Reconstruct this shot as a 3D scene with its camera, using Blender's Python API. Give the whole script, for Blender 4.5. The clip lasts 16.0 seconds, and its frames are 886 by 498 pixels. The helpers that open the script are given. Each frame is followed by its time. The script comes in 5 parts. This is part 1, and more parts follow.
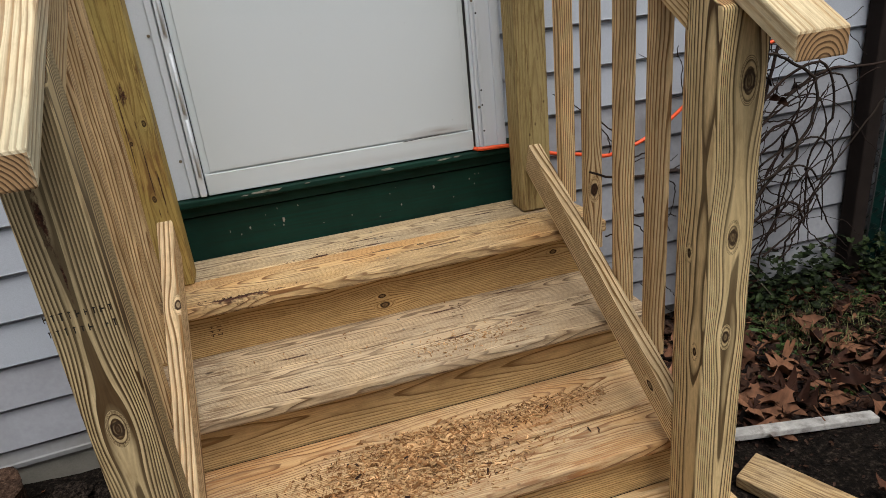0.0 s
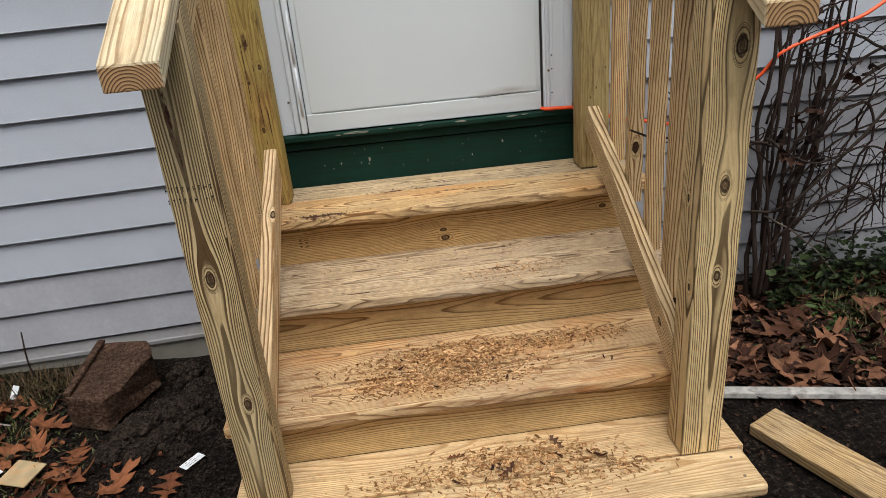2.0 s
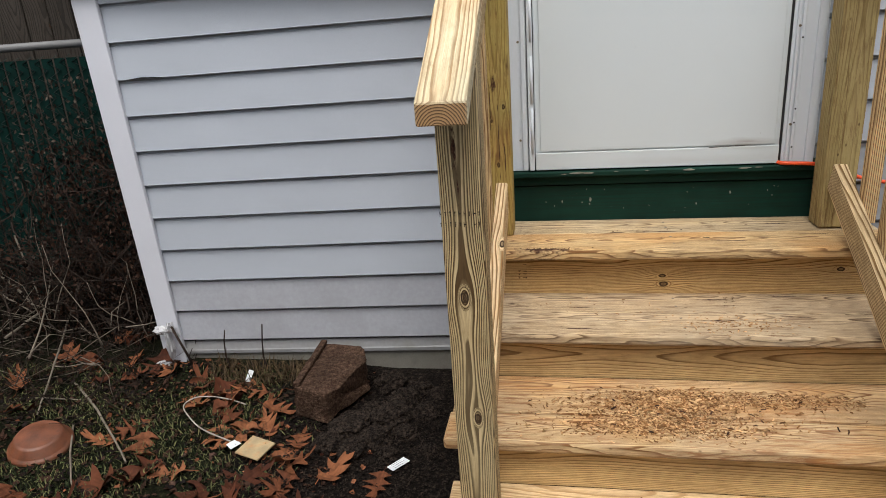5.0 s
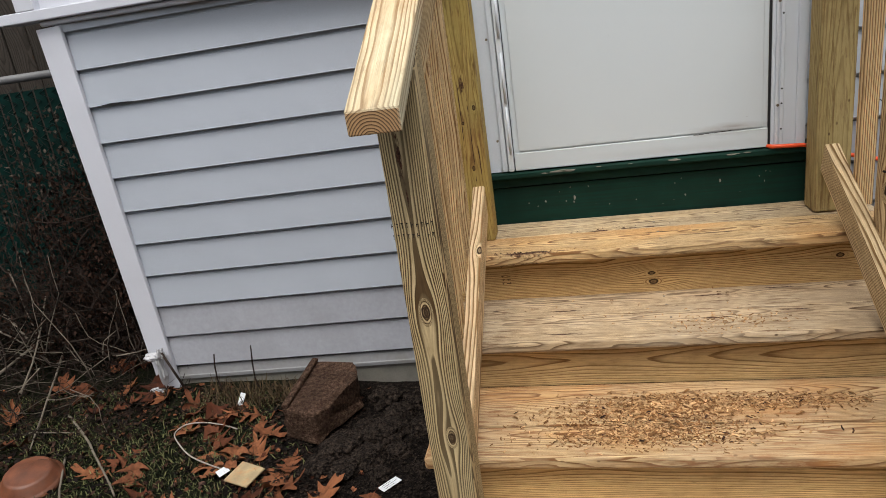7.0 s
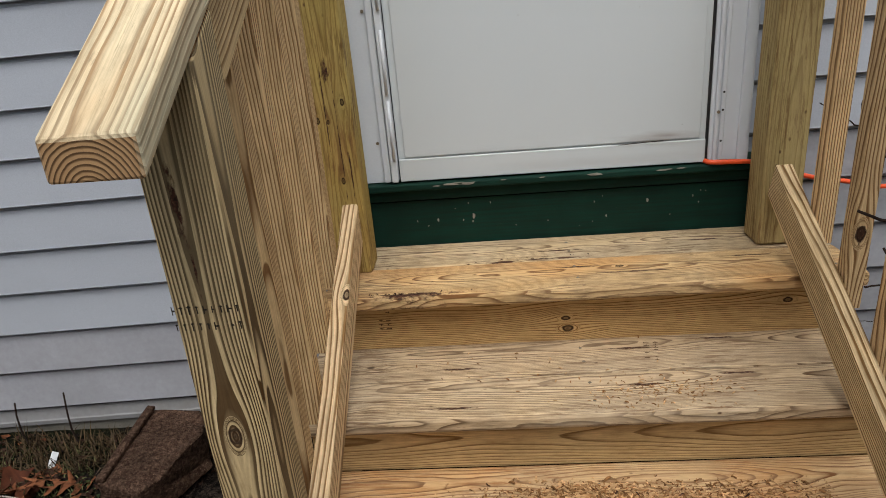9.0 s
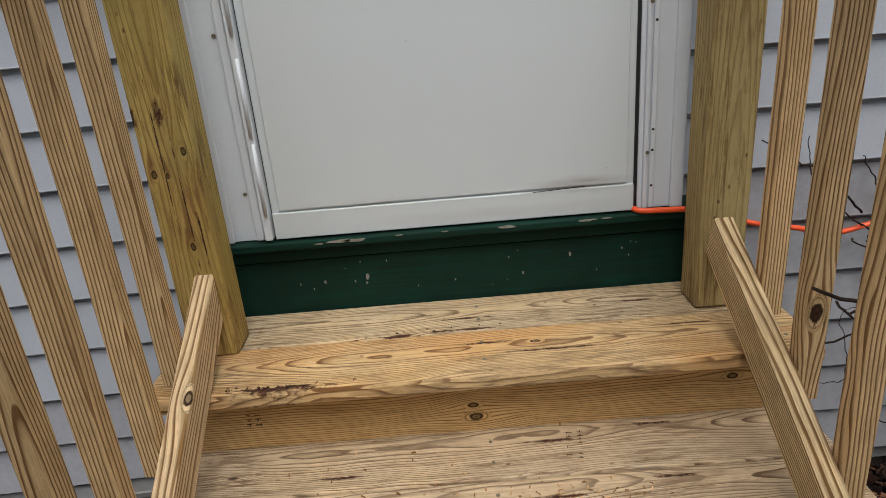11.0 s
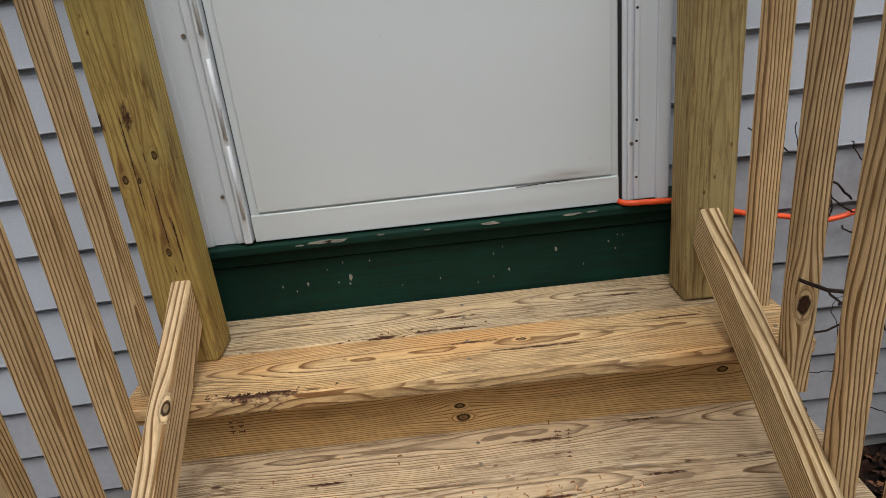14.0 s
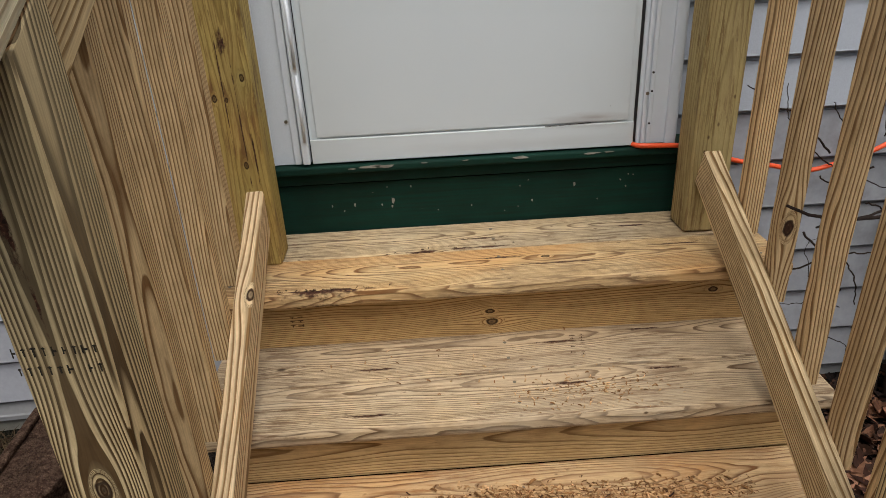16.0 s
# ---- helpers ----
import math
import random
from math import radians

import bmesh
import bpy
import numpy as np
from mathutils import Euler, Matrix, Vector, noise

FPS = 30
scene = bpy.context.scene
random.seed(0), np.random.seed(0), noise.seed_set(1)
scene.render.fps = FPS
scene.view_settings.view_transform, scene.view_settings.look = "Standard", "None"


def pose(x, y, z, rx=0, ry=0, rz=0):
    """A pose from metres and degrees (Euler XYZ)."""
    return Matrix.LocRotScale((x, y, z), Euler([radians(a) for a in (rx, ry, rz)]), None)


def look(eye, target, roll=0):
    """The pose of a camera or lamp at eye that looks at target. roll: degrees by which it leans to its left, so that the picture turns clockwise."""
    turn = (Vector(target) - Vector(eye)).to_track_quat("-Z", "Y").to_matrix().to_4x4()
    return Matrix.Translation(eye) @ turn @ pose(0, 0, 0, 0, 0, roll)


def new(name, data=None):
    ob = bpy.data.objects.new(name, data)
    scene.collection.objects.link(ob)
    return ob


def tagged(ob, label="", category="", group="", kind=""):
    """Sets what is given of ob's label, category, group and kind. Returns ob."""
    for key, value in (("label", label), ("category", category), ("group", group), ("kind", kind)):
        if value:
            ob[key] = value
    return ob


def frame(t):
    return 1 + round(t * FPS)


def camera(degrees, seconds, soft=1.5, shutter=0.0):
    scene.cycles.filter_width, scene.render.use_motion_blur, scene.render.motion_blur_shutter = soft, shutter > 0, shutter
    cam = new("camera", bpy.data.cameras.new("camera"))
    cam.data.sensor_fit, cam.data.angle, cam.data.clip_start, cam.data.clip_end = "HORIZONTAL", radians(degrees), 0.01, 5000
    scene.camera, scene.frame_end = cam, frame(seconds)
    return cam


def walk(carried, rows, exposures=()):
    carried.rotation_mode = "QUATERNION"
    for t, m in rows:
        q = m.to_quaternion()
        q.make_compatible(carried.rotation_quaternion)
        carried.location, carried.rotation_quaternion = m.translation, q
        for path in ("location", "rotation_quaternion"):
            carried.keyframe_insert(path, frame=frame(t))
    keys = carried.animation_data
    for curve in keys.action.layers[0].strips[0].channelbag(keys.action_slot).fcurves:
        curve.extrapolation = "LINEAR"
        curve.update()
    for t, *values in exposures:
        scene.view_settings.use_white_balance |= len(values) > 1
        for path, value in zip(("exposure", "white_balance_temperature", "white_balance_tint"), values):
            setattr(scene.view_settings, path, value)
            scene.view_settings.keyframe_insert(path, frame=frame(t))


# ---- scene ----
cam = camera(67.6, 16.0, soft=0.6)
PATH = [
    (0, (0.209, -1.894, 1.369), (0.687, -0.107, 0.607), -6.1),
    (0.5, (0.172, -1.813, 1.38), (0.622, -0.047, 0.556), -3.7),
    (1, (0.193, -1.862, 1.376), (0.566, -0.074, 0.562), -4.2),
    (1.5, (0.317, -2.111, 1.333), (0.603, -0.3, 0.533), -4.8),
    (2, (0.326, -2.216, 1.347), (0.444, -0.382, 0.558), -5.2),
    (2.5, (0.255, -2.257, 1.34), (0.239, -0.408, 0.577), -5.1),
    (3, (0.149, -2.293, 1.363), (0.016, -0.438, 0.628), -4.9),
    (3.5, (0.157, -2.298, 1.373), (-0.091, -0.442, 0.672), -4.4),
    (4, (0.154, -2.293, 1.377), (-0.187, -0.441, 0.704), -4.0),
    (4.2, (0.154, -2.293, 1.377), (-0.216, -0.441, 0.72), -3.8),
    (6.3, (0.138, -2.305, 1.388), (-0.188, -0.44, 0.744), -4.9),
    (6.5, (0.179, -2.294, 1.376), (-0.192, -0.434, 0.739), -6.1),
    (7, (0.266, -2.197, 1.359), (-0.151, -0.346, 0.727), -8.3),
    (7.5, (0.316, -2.094, 1.342), (-0.07, -0.263, 0.638), -8.5),
    (8, (0.23, -1.961, 1.372), (0.089, -0.117, 0.611), -4.1),
    (8.5, (0.19, -1.867, 1.382), (0.088, -0.028, 0.605), -3.0),
    (9, (0.296, -1.696, 1.347), (0.142, 0.154, 0.604), -5.1),
    (9.5, (0.408, -1.564, 1.337), (0.279, 0.294, 0.609), -5.5),
    (9.7, (0.419, -1.53, 1.333), (0.309, 0.334, 0.616), -5.4),
    (11.8, (0.465, -1.349, 1.368), (0.491, 0.505, 0.619), -5.3),
    (12, (0.476, -1.353, 1.366), (0.515, 0.502, 0.618), -5.5),
    (12.5, (0.475, -1.352, 1.358), (0.542, 0.5, 0.605), -6.0),
    (13, (0.471, -1.355, 1.359), (0.515, 0.502, 0.618), -6.4),
    (13.5, (0.472, -1.36, 1.351), (0.493, 0.493, 0.597), -6.7),
    (14, (0.468, -1.351, 1.353), (0.454, 0.5, 0.596), -6.4),
    (14.5, (0.462, -1.358, 1.355), (0.367, 0.502, 0.625), -6.8),
    (15, (0.476, -1.407, 1.343), (0.23, 0.439, 0.615), -8.7),
    (15.5, (0.442, -1.474, 1.348), (0.286, 0.382, 0.62), -6.6),
    (16, (0.319, -1.566, 1.365), (0.373, 0.236, 0.499), -2.9),
]
# the clip's own camera lifts its exposure while the dark garden is in view
walk(cam, [(t, look(eye, target, roll)) for t, eye, target, roll in PATH],
     [(0.0, 0.08), (0.5, 0.05), (1.0, 0.12), (2.0, 0.28), (3.0, 0.36), (4.2, 0.35), (6.3, 0.29), (7.2, 0.26), (8.2, 0.13), (9.0, 0.02), (12.0, -0.03), (16.0, 0.02)])

# ---- light ----
world = bpy.data.worlds.new("overcast_sky")
scene.world = world
world.use_nodes = True
wn = world.node_tree.nodes
sky = wn.new("ShaderNodeTexSky")
sky.sky_type = "NISHITA"
sky.sun_disc = False
sky.sun_elevation, sky.sun_rotation = radians(64), radians(172)
sky.dust_density, sky.air_density = 4.0, 1.0
hsv = wn.new("ShaderNodeHueSaturation")
hsv.inputs["Saturation"].default_value = 0.35
world.node_tree.links.new(sky.outputs[0], hsv.inputs["Color"])
world.node_tree.links.new(hsv.outputs[0], wn["Background"].inputs["Color"])
wn["Background"].inputs["Strength"].default_value = 0.15
sun = new("sun", bpy.data.lights.new("sun", "SUN"))
sun.data.energy, sun.data.angle, sun.data.color = 1.65, radians(35), (1.0, 0.985, 0.955)
sun.matrix_world = look((0, 0, 10), (-0.7, 4.7, 0))


# ---- node helpers ----
class Net:
    """A small writer for node materials."""

    def __init__(self, name):
        self.mat = bpy.data.materials.new(name)
        self.mat.use_nodes = True
        self.tree = self.mat.node_tree
        self.bsdf = self.tree.nodes["Principled BSDF"]

    def node(self, kind, **sets):
        n = self.tree.nodes.new(kind)
        for key, value in sets.items():
            setattr(n, key, value)
        return n

    def put(self, socket, value):
        if isinstance(value, bpy.types.NodeSocket):
            self.tree.links.new(value, socket)
        elif value is not None:
            socket.default_value = value

    def math(self, op, a, b=None, c=None):
        n = self.node("ShaderNodeMath", operation=op)
        for i, v in enumerate((a, b, c)):
            self.put(n.inputs[i], v)
        return n.outputs[0]

    def vec(self, op, a, b=None):
        n = self.node("ShaderNodeVectorMath", operation=op)
        self.put(n.inputs[0], a)
        self.put(n.inputs[1], b)
        return n.outputs[0]

    def coords(self, which="Object"):
        return self.node("ShaderNodeTexCoord").outputs[which]

    def chance(self):
        return self.node("ShaderNodeObjectInfo").outputs["Random"]

    def noise(self, at, scale, detail=3.0, rough=0.55, out=0):
        n = self.node("ShaderNodeTexNoise")
        self.put(n.inputs["Vector"], at)
        self.put(n.inputs["Scale"], scale)
        n.inputs["Detail"].default_value = detail
        n.inputs["Roughness"].default_value = rough
        return n.outputs[out]

    def cells(self, at, scale, feature="F1", out="Distance"):
        n = self.node("ShaderNodeTexVoronoi", feature=feature)
        self.put(n.inputs["Vector"], at)
        self.put(n.inputs["Scale"], scale)
        return n.outputs[out]

    def ramp(self, fac, stops):
        n = self.node("ShaderNodeValToRGB")
        e = n.color_ramp.elements
        while len(e) < len(stops):
            e.new(0.5)
        for el, (p, c) in zip(e, stops):
            el.position = p
            el.color = (*c, 1) if not isinstance(c, (int, float)) else (c, c, c, 1)
        self.put(n.inputs[0], fac)
        return n.outputs[0]

    def mix(self, fac, a, b, blend="MIX"):
        n = self.node("ShaderNodeMix", data_type="RGBA", blend_type=blend)
        self.put(n.inputs[0], fac)
        self.put(n.inputs[6], (*a, 1) if isinstance(a, tuple) else a)
        self.put(n.inputs[7], (*b, 1) if isinstance(b, tuple) else b)
        return n.outputs[2]

    def bump(self, height, strength=0.3, distance=0.002):
        n = self.node("ShaderNodeBump")
        n.inputs["Strength"].default_value = strength
        n.inputs["Distance"].default_value = distance
        self.put(n.inputs["Height"], height)
        self.put(self.bsdf.inputs["Normal"], n.outputs[0])

    def done(self, color, rough=0.6, metal=0.0, gloss=0.5):
        self.put(self.bsdf.inputs["Base Color"], (*color, 1) if isinstance(color, tuple) else color)
        self.put(self.bsdf.inputs["Roughness"], rough)
        self.bsdf.inputs["Metallic"].default_value = metal
        self.bsdf.inputs["Specular IOR Level"].default_value = gloss
        return self.mat


def wood(name, early, late, rings=95.0, pith=(0.03, -0.05), wander=0.03, line=0.75, knots=(), knot_scale=2.6,
         green=0.0, weather=0.0, dirt=0.0, jitter=0.05, stain=(0.13, 0.075, 0.036), green_col=(0.25, 0.205, 0.075), bold=False, thin=False, scars=(), warm=0.0):
    """Sawn pine: growth rings round a pith that wanders along the board's local x, with knots.
    knots: (x, y, z, radius) in the board's own metres."""
    w = Net(name)
    at = w.coords("Object")
    luck = w.chance()
    shift = w.math("MULTIPLY", luck, 37.0)
    sep = w.node("ShaderNodeSeparateXYZ")
    w.put(sep.inputs[0], at)
    x, y, z = sep.outputs
    # the grain flows round each knot as water round a pile
    core_knots = None
    eyes = []
    y_in, z_in = y, z
    for kx, ky, kz, kr in knots:
        ax = w.math("MULTIPLY", w.math("SUBTRACT", x, kx), 0.36)
        ay = w.math("SUBTRACT", y_in, ky)
        az = w.math("SUBTRACT", z_in, kz)
        yz = w.math("ADD", w.math("MULTIPLY", ay, ay), w.math("MULTIPLY", az, az))
        d2 = w.math("ADD", w.math("MULTIPLY", ax, ax), yz)
        pull = w.math("MULTIPLY", w.math("EXPONENT", w.math("MULTIPLY", d2, -0.24 / (kr * kr))), 0.93)
        y = w.math("SUBTRACT", y, w.math("MULTIPLY", ay, pull))
        z = w.math("SUBTRACT", z, w.math("MULTIPLY", az, w.math("MULTIPLY", pull, 0.6)))
        bx = w.math("MULTIPLY", w.math("SUBTRACT", x, kx), 0.6)
        dk = w.math("SQRT", w.math("ADD", w.math("MULTIPLY", bx, bx), yz))
        uneven = w.math("ADD", w.math("DIVIDE", dk, kr), w.math("MULTIPLY", w.math("SUBTRACT", w.noise(at, 90.0, 3.0), 0.5), 0.5))
        one = w.ramp(uneven, [(0.0, 1.0), (0.15, 0.80), (0.30, 0.70), (0.42, 1.0), (0.55, 1.0), (0.72, 0.0)])
        ring_d = w.math("SQRT", w.math("ADD", w.math("MULTIPLY", w.math("MULTIPLY", ax, ax), 1.6), yz))
        eyes.append((ring_d, w.ramp(w.math("DIVIDE", ring_d, kr), [(0.8, 1.0), (2.3, 0.0)])))
        core_knots = one if core_knots is None else w.math("MAXIMUM", core_knots, one)
    far = w.node("ShaderNodeCombineXYZ")
    w.put(far.inputs[0], w.math("ADD", w.math("MULTIPLY", x, 1.0), shift))
    w.put(far.inputs[1], w.math("MULTIPLY", y, 2.5))
    w.put(far.inputs[2], w.math("MULTIPLY", z, 2.5))
    slow = w.noise(far.outputs[0], 1.3, 1.0, 0.4)
    mid = w.noise(far.outputs[0], 5.0, 2.0, 0.5)
    tiny = w.node("ShaderNodeCombineXYZ")
    w.put(tiny.inputs[0], w.math("ADD", w.math("MULTIPLY", x, 5.0), shift))
    w.put(tiny.inputs[1], w.math("MULTIPLY", y, 60.0))
    w.put(tiny.inputs[2], w.math("MULTIPLY", z, 60.0))
    bend = w.math("MULTIPLY", w.math("SUBTRACT", slow, 0.5), wander * 6)
    bend = w.math("ADD", bend, w.math("MULTIPLY", w.math("SUBTRACT", mid, 0.5), wander * 0.8))
    bend = w.math("ADD", bend, w.math("MULTIPLY", w.math("SUBTRACT", w.noise(tiny.outputs[0], 1.0, 2.0), 0.5), 0.0022))
    py = w.math("MULTIPLY", w.math("SUBTRACT", luck, 0.5), jitter)
    dy = w.math("SUBTRACT", w.math("SUBTRACT", y, pith[0]), py)
    dz = w.math("SUBTRACT", z, pith[1])
    r = w.math("SQRT", w.math("ADD", w.math("MULTIPLY", dy, dy), w.math("MULTIPLY", dz, dz)))
    field = w.math("ADD", r, bend)
    # closed rings stand round each knot like an eye
    for ring_d, halo in eyes:
        gap = w.math("SUBTRACT", w.math("MULTIPLY", ring_d, 0.85), field)
        field = w.math("ADD", field, w.math("MULTIPLY", gap, halo))
    # scattered small knots turn the rings round themselves
    cell_at = w.node("ShaderNodeCombineXYZ")
    w.put(cell_at.inputs[0], w.math("ADD", w.math("MULTIPLY", x, 1.0), shift))
    w.put(cell_at.inputs[1], w.math("ADD", w.math("MULTIPLY", y, 2.6), shift))
    w.put(cell_at.inputs[2], w.math("MULTIPLY", z, 2.6))
    near = w.math("DIVIDE", w.cells(cell_at.outputs[0], knot_scale), knot_scale)
    swell = w.math("EXPONENT", w.math("MULTIPLY", w.math("MULTIPLY", near, near), -420.0))
    field = w.math("ADD", field, w.math("MULTIPLY", swell, 0.012))
    core_soft = w.ramp(near, [(0.0, 1.0), (0.008, 0.9), (0.014, 0.0)])
    if core_knots is not None:
        core_soft = w.math("MAXIMUM", core_soft, core_knots)
    phase = w.math("FRACT", w.math("MULTIPLY", field, rings))
    band = w.ramp(phase, [(0.0, 0.0), (0.34, 0.04), (0.50, 0.55), (0.63, 1.0), (0.94, 1.0), (1.0, 0.0)] if bold else [(0.0, 0.0), (0.56, 0.05), (0.76, 0.55), (0.87, 1.0), (0.96, 0.95), (1.0, 0.0)] if thin else [(0.0, 0.0), (0.46, 0.05), (0.64, 0.55), (0.76, 1.0), (0.94, 0.95), (1.0, 0.0)])
    # fibres
    fib = w.node("ShaderNodeCombineXYZ")
    w.put(fib.inputs[0], w.math("ADD", w.math("MULTIPLY", x, 6.0), shift))
    w.put(fib.inputs[1], w.math("MULTIPLY", y, 420.0))
    w.put(fib.inputs[2], w.math("MULTIPLY", z, 420.0))
    fibre = w.noise(fib.outputs[0], 1.0, 3.0, 0.6)
    patch = w.noise(far.outputs[0], 3.2, 4.0, 0.6)
    strength = w.math("MULTIPLY", band, w.ramp(patch, [(0.2, 0.75 * line), (0.6, line)]))
    col = w.mix(strength, early, late)
    tone = w.ramp(patch, [(0.25, (0.80, 0.76, 0.70)), (0.55, (1.0, 1.0, 1.0)), (0.8, (1.10, 1.06, 1.0))])
    col = w.mix(1.0, col, tone, "MULTIPLY")
    per = w.ramp(luck, [(0.0, (0.86, 0.84, 0.80)), (0.5, (1.0, 0.98, 0.94)), (1.0, (1.08, 1.04, 0.98))])
    col = w.mix(1.0, col, per, "MULTIPLY")
    col = w.mix(1.0, col, w.ramp(fibre, [(0.25, (0.68, 0.65, 0.61)), (0.6, (1.06, 1.06, 1.06))]), "MULTIPLY")
    mott = w.noise(w.vec("MULTIPLY", at, (22.0, 75.0, 75.0)), 1.0, 5.0, 0.7)
    col = w.mix(1.0, col, w.ramp(mott, [(0.32, (0.80, 0.77, 0.73)), (0.52, (1.0, 1.0, 1.0)), (0.70, (1.10, 1.09, 1.07))]), "MULTIPLY")
    # short dark nicks and torn fibres
    nick_at = w.node("ShaderNodeCombineXYZ")
    w.put(nick_at.inputs[0], w.math("ADD", w.math("MULTIPLY", x, 24.0), shift))
    w.put(nick_at.inputs[1], w.math("MULTIPLY", y_in, 210.0))
    w.put(nick_at.inputs[2], w.math("MULTIPLY", z_in, 210.0))
    nick = w.ramp(w.noise(nick_at.outputs[0], 1.0, 4.0, 0.7), [(0.62, 0.0), (0.72, 0.65)])
    col = w.mix(w.math("MULTIPLY", nick, w.ramp(patch, [(0.35, 1.0), (0.6, 0.35)])), col, stain)
    if green:
        g = w.math("MULTIPLY", w.ramp(w.noise(far.outputs[0], 2.2, 3.0), [(0.38, 0.0), (0.65, 1.0)]), green)
        col = w.mix(g, col, green_col)
    if weather:
        g = w.math("MULTIPLY", w.ramp(w.noise(at, 5.0, 6.0, 0.65), [(0.40, 0.0), (0.68, 1.0)]), weather)
        col = w.mix(g, col, (0.50, 0.44, 0.33))
    if dirt:
        streak = w.node("ShaderNodeCombineXYZ")
        w.put(streak.inputs[0], w.math("ADD", w.math("MULTIPLY", x, 7.0), shift))
        w.put(streak.inputs[1], w.math("MULTIPLY", y, 80.0))
        w.put(streak.inputs[2], w.math("MULTIPLY", z, 55.0))
        spots = w.ramp(w.noise(streak.outputs[0], 1.4, 7.0, 0.72), [(0.48, 0.0), (0.62, 1.0)])
        area = w.ramp(w.noise(at, 5.0, 5.0, 0.6), [(0.36, 0.0), (0.56, 1.0)])
        col = w.mix(w.math("MULTIPLY", w.math("MULTIPLY", spots, area), dirt), col, stain)
        dot = w.math("MULTIPLY", w.ramp(w.cells(w.vec("ADD", w.vec("MULTIPLY", at, (26.0, 44.0, 44.0)), shift), 1.0), [(0.07, 0.9), (0.16, 0.0)]), w.ramp(w.noise(at, 11.0, 2.0), [(0.50, 0.0), (0.60, 1.0)]))
        col = w.mix(w.math("MULTIPLY", dot, dirt), col, (0.075, 0.036, 0.018))
        film = w.ramp(w.noise(w.vec("MULTIPLY", at, (3.0, 24.0, 24.0)), 1.0, 8.0, 0.72), [(0.45, 0.0), (0.70, 0.62)])
        col = w.mix(w.math("MULTIPLY", film, dirt), col, w.mix(0.5, stain, early))
    if warm:
        blush = w.ramp(w.noise(far.outputs[0], 2.4, 5.0, 0.6), [(0.46, 0.0), (0.66, 1.0)])
        col = w.mix(w.math("MULTIPLY", blush, warm), col, w.mix(strength, (0.60, 0.29, 0.085), (0.16, 0.055, 0.014)))
    # gouged and torn spots with bark left in them: (x, y, half length, half width)
    torn = None
    for sx, sy, hx, hy in scars:
        ux = w.math("DIVIDE", w.math("SUBTRACT", x, sx), hx)
        uy = w.math("DIVIDE", w.math("SUBTRACT", y_in, sy), hy)
        d = w.math("SQRT", w.math("ADD", w.math("MULTIPLY", ux, ux), w.math("MULTIPLY", uy, uy)))
        rag = w.math("ADD", d, w.math("MULTIPLY", w.math("SUBTRACT", w.noise(w.vec("MULTIPLY", at, (38.0, 120.0, 60.0)), 1.0, 6.0, 0.72), 0.5), 2.6))
        one = w.ramp(rag, [(0.35, 1.0), (0.75, 0.0)])
        torn = one if torn is None else w.math("MAXIMUM", torn, one)
    if torn is not None:
        bark = w.ramp(w.noise(at, 230.0, 4.0, 0.7), [(0.35, (0.022, 0.010, 0.007)), (0.60, (0.085, 0.034, 0.018)), (0.75, (0.26, 0.14, 0.07))])
        col = w.mix(torn, col, bark)
    col = w.mix(w.math("MULTIPLY", core_soft, 0.94), col, w.mix(core_soft, (0.10, 0.045, 0.018), (0.028, 0.013, 0.007)))
    # open pores make sawn ends darker
    ends = w.node("ShaderNodeSeparateXYZ")
    w.put(ends.inputs[0], w.coords("Normal"))
    cut = w.ramp(w.math("ABSOLUTE", ends.outputs[0]), [(0.68, 0.0), (0.80, 0.92)])
    col = w.mix(cut, col, w.mix(band, (0.38, 0.22, 0.10), (0.075, 0.035, 0.012)))
    w.bump(w.math("ADD", w.math("MULTIPLY", band, 0.6), w.math("MULTIPLY", fibre, 0.8)), 0.55, 0.0014)
    return w.done(col, w.ramp(fibre, [(0.2, 0.62), (0.8, 0.82)]), gloss=0.18)


def plain(name, color, rough=0.5, spread=0.08, scale=8.0, metal=0.0, bump=0.1, grain=160.0, stains=None, stain_scale=2.0, sheen=0.08):
    """A painted, moulded or mineral surface with slow and fine variation."""
    w = Net(name)
    at = w.coords("Object")
    slow = w.noise(at, scale, 4.0)
    fine = w.noise(at, grain, 3.0)
    lo = tuple(c * (1 - spread) for c in color)
    hi = tuple(min(1.0, c * (1 + spread)) for c in color)
    col = w.mix(w.ramp(slow, [(0.3, 0.0), (0.7, 1.0)]), lo, hi)
    col = w.mix(1.0, col, w.ramp(fine, [(0.3, (0.93, 0.93, 0.93)), (0.7, (1.05, 1.05, 1.05))]), "MULTIPLY")
    if stains:
        col = w.mix(w.ramp(w.noise(at, stain_scale, 6.0, 0.65), [(0.50, 0.0), (0.72, 0.7)]), col, stains)
    w.bump(w.math("ADD", fine, w.math("MULTIPLY", slow, 0.5)), bump, 0.002)
    return w.done(col, w.ramp(slow, [(0.2, max(0.05, rough - sheen)), (0.8, min(1.0, rough + sheen))]), metal, 0.5 if rough < 0.7 else 0.12)


